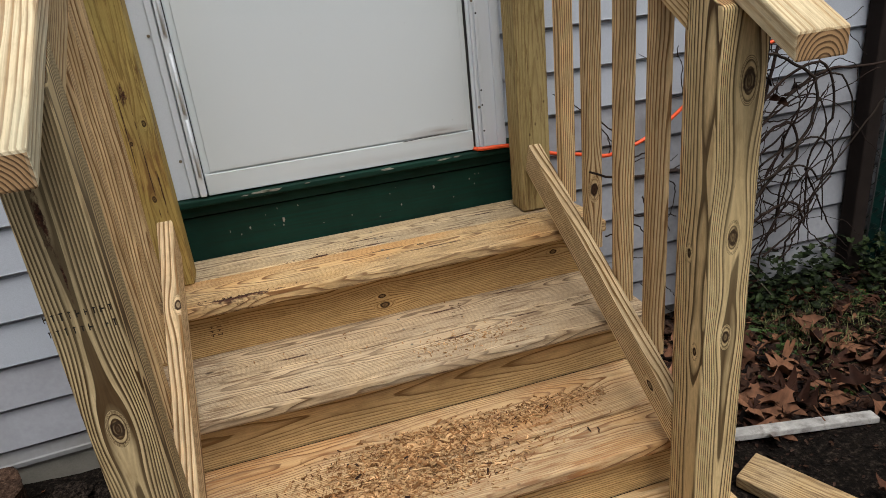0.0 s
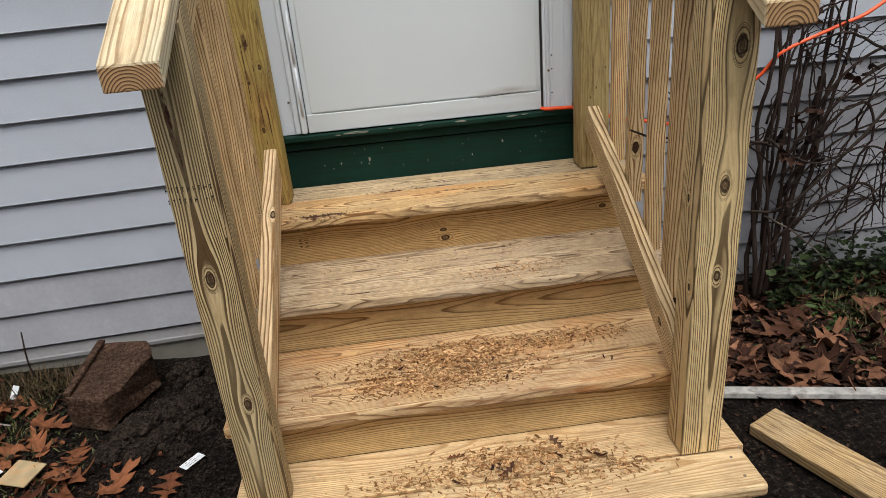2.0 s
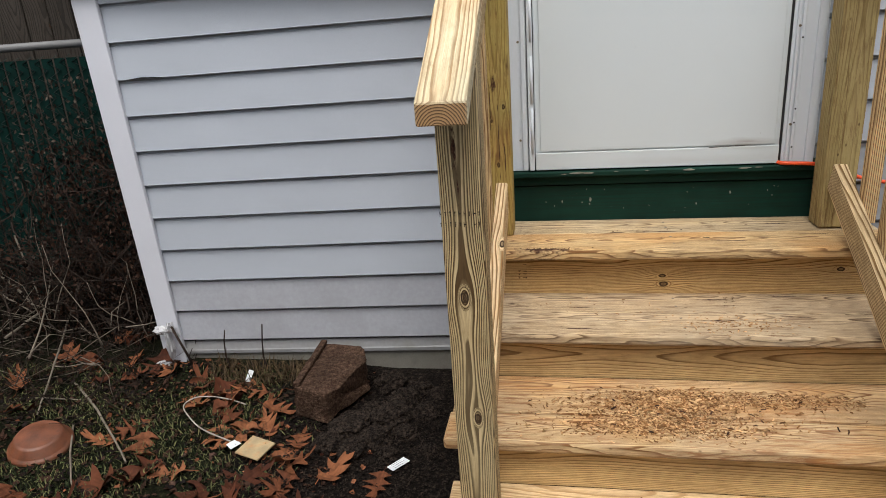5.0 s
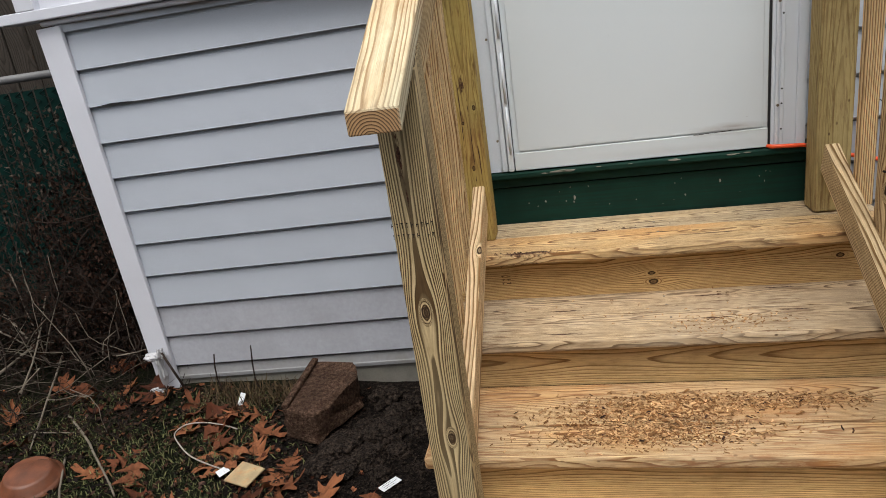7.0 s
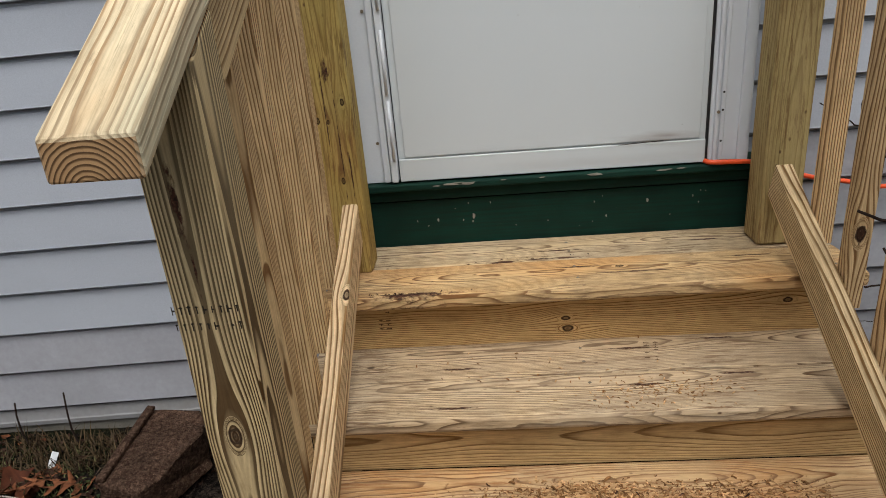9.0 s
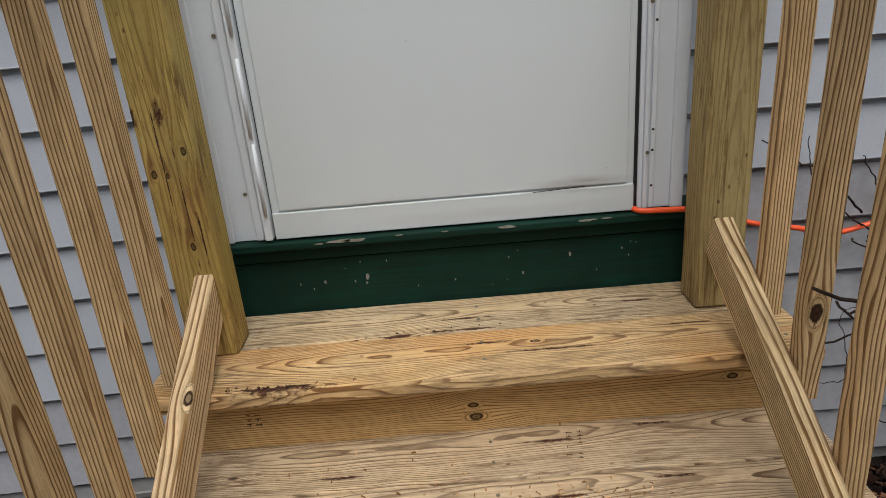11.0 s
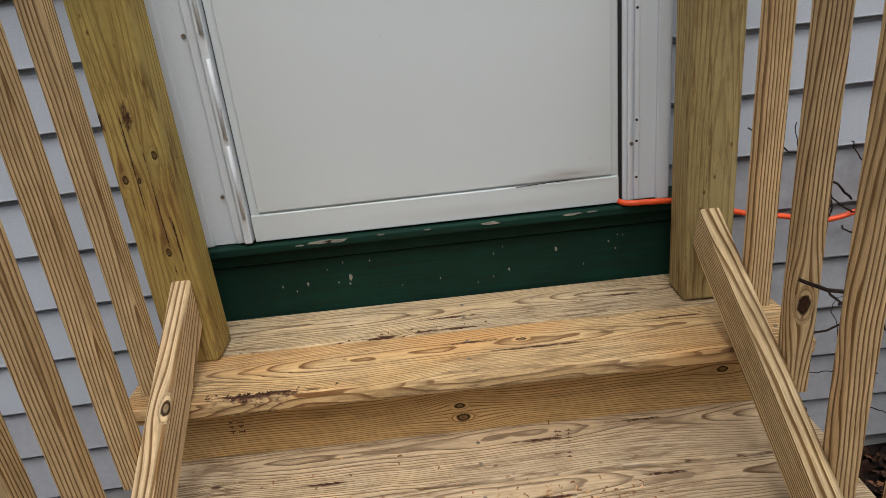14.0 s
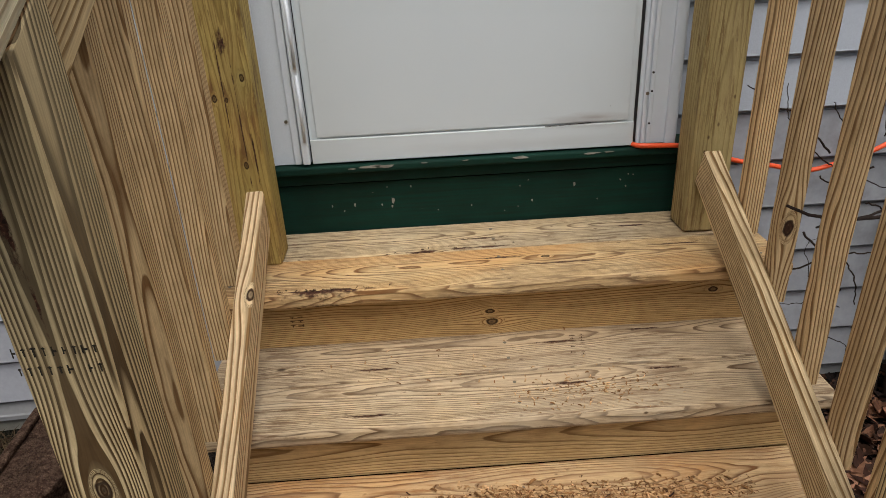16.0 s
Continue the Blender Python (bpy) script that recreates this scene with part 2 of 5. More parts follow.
# ---- materials ----
M_TREAD_TOP = wood("pine_tread_warm", (0.69, 0.50, 0.265), (0.17, 0.070, 0.018), 230, (0.01, -0.030), 0.018, 1.0, weather=0.15, dirt=0.8, thin=True, jitter=0.0, knot_scale=0.4,
                   knots=((0.115, 0.022, 0.018, 0.009),), scars=((-0.38, -0.076, 0.15, 0.012), (0.02, 0.030, 0.10, 0.006), (0.14, -0.012, 0.16, 0.005), (0.42, 0.045, 0.08, 0.004)), warm=0.5)
M_TREAD_BACK = wood("pine_tread_back", (0.60, 0.475, 0.30), (0.12, 0.060, 0.022), 220, (0.02, -0.030), 0.018, 1.0, weather=0.45, dirt=1.0, thin=True, jitter=0.0, knot_scale=0.4,
                    scars=((-0.04, -0.070, 0.13, 0.007), (-0.16, -0.075, 0.05, 0.009), (0.36, 0.00, 0.05, 0.007), (-0.02, -0.02, 0.10, 0.006)))
M_TREAD_CHIPS = wood("pine_tread_damp", (0.66, 0.485, 0.275), (0.18, 0.074, 0.020), 210, (0.03, -0.030), 0.016, 1.0, weather=0.25, dirt=1.0, thin=True, stain=(0.27, 0.125, 0.055), warm=0.55)
M_TREAD_WEATHERED = wood("pine_tread_weathered", (0.62, 0.485, 0.32), (0.105, 0.056, 0.024), 215, (0.03, -0.030), 0.016, 1.0, weather=0.35, dirt=1.0, thin=True,
                         stain=(0.17, 0.10, 0.052), scars=((0.12, 0.02, 0.08, 0.006), (-0.28, -0.04, 0.07, 0.006), (0.33, 0.05, 0.05, 0.006)))
M_TREAD_LOW = wood("pine_tread_clean", (0.72, 0.555, 0.33), (0.37, 0.205, 0.070), 200, (0.05, -0.05), 0.012, 0.75, weather=0.15, dirt=0.6, stain=(0.26, 0.13, 0.05))
M_RISER = wood("pine_riser", (0.66, 0.485, 0.250), (0.17, 0.085, 0.024), 200, (0.02, -0.045), 0.008, 0.85, thin=True)
M_RISER_KNOT = wood("pine_riser_knotty", (0.63, 0.435, 0.205), (0.19, 0.085, 0.022), 210, (0.05, -0.030), 0.011, 0.95, thin=True, knot_scale=0.5, jitter=0.0,
                    knots=((-0.013, -0.034, 0.012, 0.014), (-0.018, -0.006, 0.012, 0.010), (0.498, 0.014, 0.012, 0.011)))
M_POST_LEFT = wood("treated_post_left", (0.63, 0.50, 0.29), (0.070, 0.036, 0.012), 270, (-0.004, -0.022), 0.0028, 1.0, knot_scale=0.3, jitter=0.0,
                   knots=((0.811, -0.004, -0.045, 0.015), (0.508, 0.010, -0.045, 0.013), ), scars=((1.135, -0.008, 0.075, 0.0075), (1.05, -0.004, 0.05, 0.003)), green=0.3, green_col=(0.34, 0.29, 0.17), bold=True)
M_POST_RIGHT = wood("treated_post_right", (0.72, 0.57, 0.32), (0.065, 0.031, 0.009), 215, (0.008, -0.022), 0.0034, 1.0, knot_scale=0.3, jitter=0.0,
                    knots=((1.158, 0.012, -0.045, 0.020), (0.880, 0.002, -0.045, 0.016), (0.672, 0.002, -0.045, 0.013),
                           (0.84, -0.045, 0.010, 0.010), (0.64, -0.045, -0.02, 0.010)), green=0.15, green_col=(0.44, 0.38, 0.22))
M_POST_REAR = wood("treated_post_green", (0.54, 0.42, 0.20), (0.20, 0.115, 0.035), 110, (0.03, -0.06), 0.014, 0.75, green=0.35, dirt=0.9, green_col=(0.38, 0.32, 0.13), thin=True, stain=(0.17, 0.10, 0.04))
M_RAIL = wood("pine_rail", (0.66, 0.51, 0.29), (0.22, 0.12, 0.036), 230, (0.07, -0.06), 0.005, 0.9)
M_POST_REAR_KNOT = wood("treated_post_knotty", (0.50, 0.385, 0.135), (0.17, 0.095, 0.026), 120, (0.01, -0.03), 0.009, 0.7, green=0.55, dirt=1.0, thin=True, jitter=0.0, knot_scale=0.4, green_col=(0.34, 0.27, 0.065), stain=(0.13, 0.07, 0.025), warm=0.25, scars=((1.185, 0.0, 0.035, 0.012), (1.18, -0.046, 0.030, 0.007), (0.95, 0.03, 0.10, 0.003), (1.02, 0.012, 0.16, 0.0025), (1.10, -0.012, 0.2, 0.002)),
                        knots=((1.115, 0.030, -0.045, 0.008), (1.076, -0.032, -0.045, 0.008), (1.072, -0.008, -0.045, 0.0055), (0.93, 0.008, -0.045, 0.008)))
M_HANDRAIL = wood("pine_handrail", (0.80, 0.67, 0.44), (0.50, 0.33, 0.155), 150, (0.008, -0.028), 0.006, 0.8, jitter=0.02, green=0.10,
                  green_col=(0.50, 0.56, 0.44))
M_HANDRAIL_STREAKED = wood("pine_handrail_streaked", (0.78, 0.65, 0.44), (0.36, 0.20, 0.080), 210, (0.008, -0.028), 0.006, 0.95, jitter=0.0, green=0.45,
                      green_col=(0.48, 0.56, 0.44), warm=0.22, knot_scale=0.4)
M_BALUSTER = wood("pine_baluster", (0.74, 0.55, 0.31), (0.20, 0.098, 0.033), 165, (0.05, -0.04), 0.010, 0.95, jitter=0.09)
M_BALUSTER_KNOT = wood("pine_baluster_knotty", (0.74, 0.55, 0.31), (0.20, 0.098, 0.033), 160, (0.05, -0.04), 0.010, 0.95, jitter=0.0,
                       knots=((0.832, -0.004, -0.019, 0.016),), scars=((0.832, -0.004, 0.026, 0.013),))
M_PLANK = wood("pine_offcut", (0.50, 0.37, 0.19), (0.20, 0.105, 0.038), 200, (0.03, -0.05), 0.014, 0.85, dirt=0.9, weather=0.3)
M_STRINGER = wood("treated_stringer", (0.40, 0.28, 0.12), (0.22, 0.13, 0.045), 180, (0.03, -0.05), 0.02, 0.7)
M_FENCE_WOOD = wood("old_fence_wood", (0.050, 0.043, 0.037), (0.018, 0.015, 0.013), 90, (0.03, -0.05), 0.03, 0.8)
M_SIDING = plain("vinyl_siding", (0.395, 0.425, 0.47), 0.42, 0.025, 3.0, bump=0.03, grain=300.0)
# splash dirt, plus the shade near the ground put into the base colour
M_SIDING_DIRTY_SHADED = plain("vinyl_siding_splashed_shaded", (0.215, 0.215, 0.22), 0.5, 0.05, 5.0, bump=0.06, grain=60.0, stains=(0.17, 0.16, 0.14), stain_scale=5.0)
# stained vinyl, its base colour also lowered for shade further up
M_SIDING_STAIN_SHADED = plain("vinyl_siding_stained_shaded", (0.345, 0.355, 0.385), 0.5, 0.05, 5.0, bump=0.06, grain=60.0, stains=(0.275, 0.28, 0.295), stain_scale=3.5)
M_SIDING_MILDEW = plain("vinyl_siding_black_mildew", (0.315, 0.325, 0.35), 0.5, 0.05, 5.0, bump=0.06, grain=60.0, stains=(0.125, 0.12, 0.12), stain_scale=4.5)
M_TRIM = plain("white_trim", (0.60, 0.61, 0.66), 0.45, 0.03, 4.0, bump=0.02, grain=400.0)
def door_skin():
    """Satin white aluminium with a brown hand-high smear low on the latch side and faint drips."""
    w = Net("white_door_skin")
    at = w.coords("Object")
    sep = w.node("ShaderNodeSeparateXYZ")
    w.put(sep.inputs[0], at)
    col = w.mix(w.ramp(w.noise(at, 2.2, 3.0), [(0.3, 0.0), (0.7, 1.0)]), (0.553, 0.598, 0.612), (0.572, 0.615, 0.626))
    smear = None
    for cx, cz, hx, hz, deep in ((0.725, 0.938, 0.13, 0.022, 0.42), (0.745, 0.945, 0.07, 0.010, 0.55), (0.30, 0.935, 0.30, 0.012, 0.16), (0.55, 0.89, 0.35, 0.020, 0.14)):
        ux = w.math("DIVIDE", w.math("SUBTRACT", sep.outputs[0], cx), hx)
        uz = w.math("DIVIDE", w.math("SUBTRACT", sep.outputs[2], cz), hz)
        d = w.math("SQRT", w.math("ADD", w.math("MULTIPLY", ux, ux), w.math("MULTIPLY", uz, uz)))
        rag = w.math("ADD", d, w.math("MULTIPLY", w.math("SUBTRACT", w.noise(w.vec("MULTIPLY", at, (9.0, 9.0, 40.0)), 1.0, 5.0, 0.65), 0.5), 1.1))
        one = w.ramp(rag, [(0.1, deep), (1.0, 0.0)])
        smear = one if smear is None else w.math("MAXIMUM", smear, one)
    col = w.mix(smear, col, (0.20, 0.135, 0.105))
    speck = w.ramp(w.cells(at, 16.0), [(0.012, 0.55), (0.03, 0.0)])
    col = w.mix(speck, col, (0.22, 0.21, 0.20))
    w.bump(w.noise(at, 500.0, 2.0), 0.02, 0.001)
    return w.done(col, w.ramp(w.noise(at, 4.0, 3.0), [(0.2, 0.36), (0.8, 0.46)]))


M_DOOR = door_skin()
M_FRAME = plain("white_aluminium_frame", (0.645, 0.685, 0.72), 0.42, 0.015, 6.0, bump=0.02, grain=500.0)
def old_paint():
    """Thick dark green paint brushed along the board, worn to bare grain in thin lines."""
    w = Net("dark_green_paint")
    at = w.coords("Object")
    brush_at = w.vec("MULTIPLY", at, (4.0, 130.0, 130.0))
    lines = w.noise(brush_at, 1.0, 4.0, 0.6)
    slow = w.noise(at, 9.0, 4.0)
    col = w.mix(w.ramp(slow, [(0.3, 0.0), (0.7, 1.0)]), (0.0018, 0.021, 0.0135), (0.0032, 0.031, 0.020))
    col = w.mix(1.0, col, w.ramp(lines, [(0.3, (0.55, 0.55, 0.55)), (0.65, (1.2, 1.2, 1.2))]), "MULTIPLY")
    worn = w.math("MULTIPLY", w.ramp(w.noise(w.vec("MULTIPLY", at, (14.0, 260.0, 260.0)), 1.0, 4.0, 0.7), [(0.66, 0.0), (0.74, 0.8)]), w.ramp(w.noise(at, 7.0, 3.0), [(0.5, 0.0), (0.65, 1.0)]))
    col = w.mix(worn, col, (0.12, 0.115, 0.085))
    w.bump(w.math("ADD", lines, w.math("MULTIPLY", slow, 0.4)), 0.5, 0.0015)
    return w.done(col, w.ramp(lines, [(0.3, 0.62), (0.7, 0.85)]), gloss=0.22)


M_SILL = old_paint()
M_CHIP = plain("bare_weathered_wood", (0.24, 0.225, 0.19), 0.85, 0.3, 60.0, bump=0.5)
# black that stands for the darkness inside gaps and holes
M_GAP = plain("gap_and_hole_black", (0.012, 0.012, 0.013), 0.6)
M_STEEL = plain("screw_steel", (0.20, 0.165, 0.12), 0.55, metal=0.6)
M_CONCRETE = plain("foundation_concrete", (0.19, 0.18, 0.155), 0.9, 0.2, 12.0, bump=0.5, stains=(0.085, 0.07, 0.052), stain_scale=6.0)
def gritty(name, dark, pale):
    """Coarse cast stone with pale grit showing."""
    w = Net(name)
    at = w.coords("Object")
    grit = w.cells(at, 150.0)
    fine = w.noise(at, 85.0, 5.0, 0.75)
    slow = w.noise(at, 11.0, 4.0)
    col = w.mix(w.ramp(fine, [(0.42, 0.0), (0.66, 1.0)]), dark, pale)
    col = w.mix(w.ramp(grit, [(0.05, 0.55), (0.28, 0.0)]), col, tuple(min(1.0, c * 1.9) for c in pale))
    col = w.mix(1.0, col, w.ramp(slow, [(0.3, (0.6, 0.58, 0.56)), (0.7, (1.15, 1.1, 1.08))]), "MULTIPLY")
    w.bump(w.math("ADD", fine, w.math("MULTIPLY", grit, 0.8)), 1.0, 0.006)
    return w.done(col, 0.95, gloss=0.1)


M_BLOCK = gritty("brown_paver_block", (0.040, 0.022, 0.015), (0.125, 0.082, 0.056))
M_CLOD = gritty("soil_clod", (0.0055, 0.0041, 0.0034), (0.060, 0.046, 0.036))
M_CORD = plain("orange_cord_jacket", (0.85, 0.10, 0.025), 0.4, 0.04)
M_POT = plain("terracotta", (0.150, 0.050, 0.022), 0.5, 0.4, 18.0, bump=0.4, stains=(0.10, 0.05, 0.032), stain_scale=12.0)
M_WHITE_BOARD = plain("peeling_white_paint", (0.37, 0.36, 0.34), 0.8, 0.3, 30.0, bump=0.6, stains=(0.10, 0.085, 0.07), stain_scale=38.0)
M_TAG = plain("white_plastic_tag", (0.72, 0.76, 0.78), 0.4)
M_INK = plain("black_ink", (0.035, 0.028, 0.02), 0.8)
M_INK_FAINT = plain("faded_brown_ink", (0.10, 0.055, 0.028), 0.8)
M_TWIG = plain("dead_twig_bark", (0.030, 0.022, 0.017), 0.9, 0.3, 20.0, bump=0.4)
M_VINE = plain("dead_vine_bark", (0.030, 0.020, 0.016), 0.9, 0.3, 20.0, bump=0.4)
M_STICK = plain("pale_stick", (0.16, 0.135, 0.105), 0.9, 0.25, 20.0, bump=0.4)
M_SLAT = plain("green_fence_slat", (0.0012, 0.018, 0.0145), 0.8, 0.35, 6.0)
M_WIRE = plain("galvanised_wire", (0.014, 0.024, 0.021), 0.6, 0.2, metal=0.3)
M_PIPE = plain("weathered_fence_pipe", (0.17, 0.17, 0.17), 0.6, 0.2, metal=0.3)
M_POST_DARK = plain("dark_brown_paint", (0.019, 0.014, 0.012), 0.85, 0.25, 9.0, bump=0.3)
M_BAG = plain("crumpled_white_plastic", (0.42, 0.42, 0.43), 0.4, 0.05)
M_SEED = plain("yellow_seed_packet", (0.38, 0.29, 0.16), 0.5, 0.2, 25.0, stains=(0.55, 0.20, 0.05), stain_scale=22.0)
M_INSIDE = plain("inner_wall_board", (0.25, 0.25, 0.25), 0.9)


def leafy(name, a, b, rough=0.75):
    """Leaves that differ from one another."""
    w = Net(name)
    at = w.coords("Object")
    luck = w.chance()
    isle = w.node("ShaderNodeNewGeometry").outputs["Random Per Island"]
    pick = w.math("FRACT", w.math("ADD", luck, w.math("MULTIPLY", isle, 3.7)))
    tan = tuple(min(1.0, c * 1.5 + 0.02) for c in b)
    col = w.ramp(pick, [(0.0, tuple(c * 0.55 for c in a)), (0.3, a), (0.7, b), (0.92, b), (1.0, tan)])
    vein = w.noise(w.vec("MULTIPLY", at, (30.0, 160.0, 30.0)), 1.0, 3.0)
    col = w.mix(1.0, col, w.ramp(vein, [(0.3, (0.7, 0.68, 0.66)), (0.7, (1.12, 1.1, 1.08))]), "MULTIPLY")
    blot = w.noise(at, 45.0, 4.0, 0.6)
    col = w.mix(1.0, col, w.ramp(blot, [(0.3, (0.55, 0.52, 0.5)), (0.6, (1.05, 1.0, 1.0))]), "MULTIPLY")
    w.bump(w.noise(at, 90.0, 3.0), 0.4, 0.002)
    return w.done(col, rough, gloss=0.15)


M_LEAF = leafy("dry_oak_leaf", (0.085, 0.028, 0.013), (0.225, 0.092, 0.041))
# browner oak leaf, darkened for the weaker light right of the stair
M_LEAF_BROWN_SHADED = leafy("brown_oak_leaf_shaded", (0.048, 0.020, 0.012), (0.215, 0.108, 0.060))
M_LEAF_DARK = leafy("wet_leaf_litter", (0.010, 0.006, 0.0045), (0.050, 0.025, 0.015))
M_GRASS = leafy("lawn_grass", (0.022, 0.034, 0.011), (0.150, 0.165, 0.070))
M_STRAW = leafy("dead_straw", (0.11, 0.080, 0.040), (0.060, 0.043, 0.023))
M_STRAW_DULL = leafy("dry_seed_heads", (0.03, 0.024, 0.018), (0.085, 0.070, 0.055))
M_IVY = leafy("ground_ivy_leaf", (0.022, 0.055, 0.014), (0.06, 0.11, 0.028), 0.5)
# darker copy of the ivy, with the wall foot's shade in its colour
M_IVY_SHADED = leafy("shaded_ivy_leaf", (0.008, 0.016, 0.005), (0.028, 0.048, 0.014), 0.6)
M_WEED = leafy("lawn_weed_leaf", (0.020, 0.038, 0.012), (0.075, 0.105, 0.034), 0.6)
M_CHIPS = leafy("wood_chips", (0.34, 0.175, 0.066), (0.60, 0.40, 0.20))
M_SAWDUST = leafy("damp_sawdust", (0.20, 0.088, 0.034), (0.40, 0.215, 0.095))
M_CHIPS_DARK = leafy("dark_bark_crumbs", (0.035, 0.018, 0.012), (0.09, 0.045, 0.025))


def ground_mat():
    w = Net("garden_ground")
    at = w.coords("Object")
    sep = w.node("ShaderNodeSeparateXYZ")
    w.put(sep.inputs[0], at)
    wob = w.math("MULTIPLY", w.math("SUBTRACT", w.noise(at, 3.5, 4.0), 0.5), 0.7)
    grass = w.ramp(w.math("ADD", w.math("MULTIPLY", w.math("ADD", sep.outputs[0], 0.85), -1.6), wob), [(0.0, 0.0), (0.35, 1.0)])
    fine = w.noise(at, 70.0, 6.0, 0.7)
    lump = w.noise(at, 14.0, 5.0, 0.6)
    soil = w.ramp(fine, [(0.36, (0.0025, 0.0019, 0.0016)), (0.54, (0.012, 0.0090, 0.0073)), (0.72, (0.075, 0.058, 0.044))])
    turf = w.ramp(fine, [(0.36, (0.003, 0.0035, 0.0015)), (0.56, (0.009, 0.0105, 0.004)), (0.78, (0.045, 0.040, 0.020))])
    col = w.mix(grass, soil, turf)
    col = w.mix(1.0, col, w.ramp(lump, [(0.3, (0.6, 0.6, 0.6)), (0.7, (1.2, 1.18, 1.15))]), "MULTIPLY")
    w.bump(w.math("ADD", fine, w.math("MULTIPLY", lump, 1.6)), 0.9, 0.012)
    return w.done(col, 0.95, gloss=0.08)


M_GROUND = ground_mat()


# ---- mesh helpers ----
def part(name, bm, material, parent=None, label=""):
    """One mesh object from a bmesh, under a thing or a part."""
    me = bpy.data.meshes.new(name)
    bm.to_mesh(me)
    bm.free()
    me.materials.append(material)
    ob = new(name, me)
    if parent is not None:
        ob.parent = parent
    if label:
        ob["label"] = label
    return ob


def shared(name, me, m, parent=None):
    """Another object on a mesh that stands already."""
    ob = new(name, me)
    ob.matrix_basis = m
    if parent is not None:
        ob.parent = parent
    return ob


def box(x0, x1, y0, y1, z0, z1, bevel=0.0, seg=2, bm=None):
    own = bm is None
    bm = bmesh.new() if own else bm
    made = bmesh.ops.create_cube(bm, size=1.0, matrix=Matrix.Translation(((x0 + x1) / 2, (y0 + y1) / 2, (z0 + z1) / 2))
                                 @ Matrix.Diagonal((x1 - x0, y1 - y0, z1 - z0, 1)))
    if bevel:
        edges = list({e for v in made["verts"] for e in v.link_edges})
        bmesh.ops.bevel(bm, geom=edges, offset=bevel, segments=seg, affect="EDGES", profile=0.5)
    return bm


def board(name, length, width, thick, m, material, parent, bevel=0.004, label=""):
    """A sawn board: length along local x, centred; width along y, thickness along z."""
    bm = box(-length / 2, length / 2, -width / 2, width / 2, -thick / 2, thick / 2, bevel)
    ob = part(name, bm, material, parent, label)
    ob.matrix_basis = m
    return ob


def prism(points, x0, x1, bm=None):
    """A solid from a closed outline of (y, z), from x0 to x1."""
    bm = bmesh.new() if bm is None else bm
    a = [bm.verts.new((x0, y, z)) for y, z in points]
    b = [bm.verts.new((x1, y, z)) for y, z in points]
    bm.faces.new(a)
    bm.faces.new(b[::-1])
    n = len(points)
    for i in range(n):
        bm.faces.new((a[i], b[i], b[(i + 1) % n], a[(i + 1) % n]))
    bmesh.ops.recalc_face_normals(bm, faces=bm.faces)
    return bm


def tube(path, radius, bm=None, sides=6, taper=1.0):
    """A round tube through the points, thinning to taper times its radius."""
    bm = bmesh.new() if bm is None else bm
    pts = [Vector(p) for p in path]
    rings = []
    up = Vector((0.31, 0.22, 0.92))
    for i, p in enumerate(pts):
        d = (pts[min(i + 1, len(pts) - 1)] - pts[max(i - 1, 0)]).normalized()
        side = d.cross(up)
        side = side.normalized() if side.length > 1e-4 else Vector((1, 0, 0))
        other = d.cross(side).normalized()
        r = radius * (1 + (taper - 1) * i / max(1, len(pts) - 1))
        rings.append([bm.verts.new(p + r * (math.cos(a) * side + math.sin(a) * other))
                      for a in [2 * math.pi * k / sides for k in range(sides)]])
    for a, b in zip(rings, rings[1:]):
        for k in range(sides):
            f = bm.faces.new((a[k], a[(k + 1) % sides], b[(k + 1) % sides], b[k]))
            f.smooth = True
    bm.faces.new(rings[0][::-1])
    bm.faces.new(rings[-1])
    return bm


def smooth_path(pts, steps=8):
    """A Catmull-Rom line through the points."""
    p = [Vector(pts[0])] + [Vector(q) for q in pts] + [Vector(pts[-1])]
    out = []
    for i in range(1, len(p) - 2):
        for k in range(steps):
            t = k / steps
            a, b, c, d = p[i - 1], p[i], p[i + 1], p[i + 2]
            out.append(0.5 * ((2 * b) + (c - a) * t + (2 * a - 5 * b + 4 * c - d) * t * t + (3 * b - a - 3 * c + d) * t ** 3))
    out.append(p[-2])
    return out


def empty(name, m, label, category, group="", kind=""):
    ob = new(name)
    ob.empty_display_size = 0.1
    ob.matrix_basis = m
    return tagged(ob, label, category, group, kind)


def rel(parent, m):
    """The pose m of the world, as seen from a thing or a part of one."""
    base = parent.matrix_basis
    if parent.parent is not None:
        base = parent.parent.matrix_basis @ base
    return base.inverted() @ m


# ---- plan ----
# The stair runs up in +y to the door; the house front stands at y = 0.06; garden soil is at z = 0.
T1, T2, T3, T4 = 0.688, 0.518, 0.350, 0.183
X0, X1 = -0.160, 1.112
NOSE = (-0.336, -0.570, -0.849, -1.100)
RISE = (-0.266, -0.511, -0.798, -1.072)
SLOPE = 0.615
WALL = 0.075


def ground_z(x, y):
    h = 0.022 * noise.noise((x * 1.3, y * 1.3, 4.0)) + 0.010 * noise.noise((x * 5, y * 5, 1.0)) + 0.004 * noise.noise((x * 17, y * 17, 2.0))
    if x < -0.1:
        grade = max(0.0, min(1.0, (-0.55 - x) / 0.35))
        h += 0.004 + grade * (0.016 + 0.035 * max(0.0, min(1.0, (y + 0.55) / 0.5)))
    if x > 1.2:
        h += 0.012 + 0.07 * max(0.0, min(1.0, (y + 0.6) / 0.6)) * min(1.0, (x - 1.2) / 0.6)
    fade = max(0.0, 1 - max(abs(x - 0.3) - 3.5, abs(y) - 3, 0) / 3)
    return h * fade


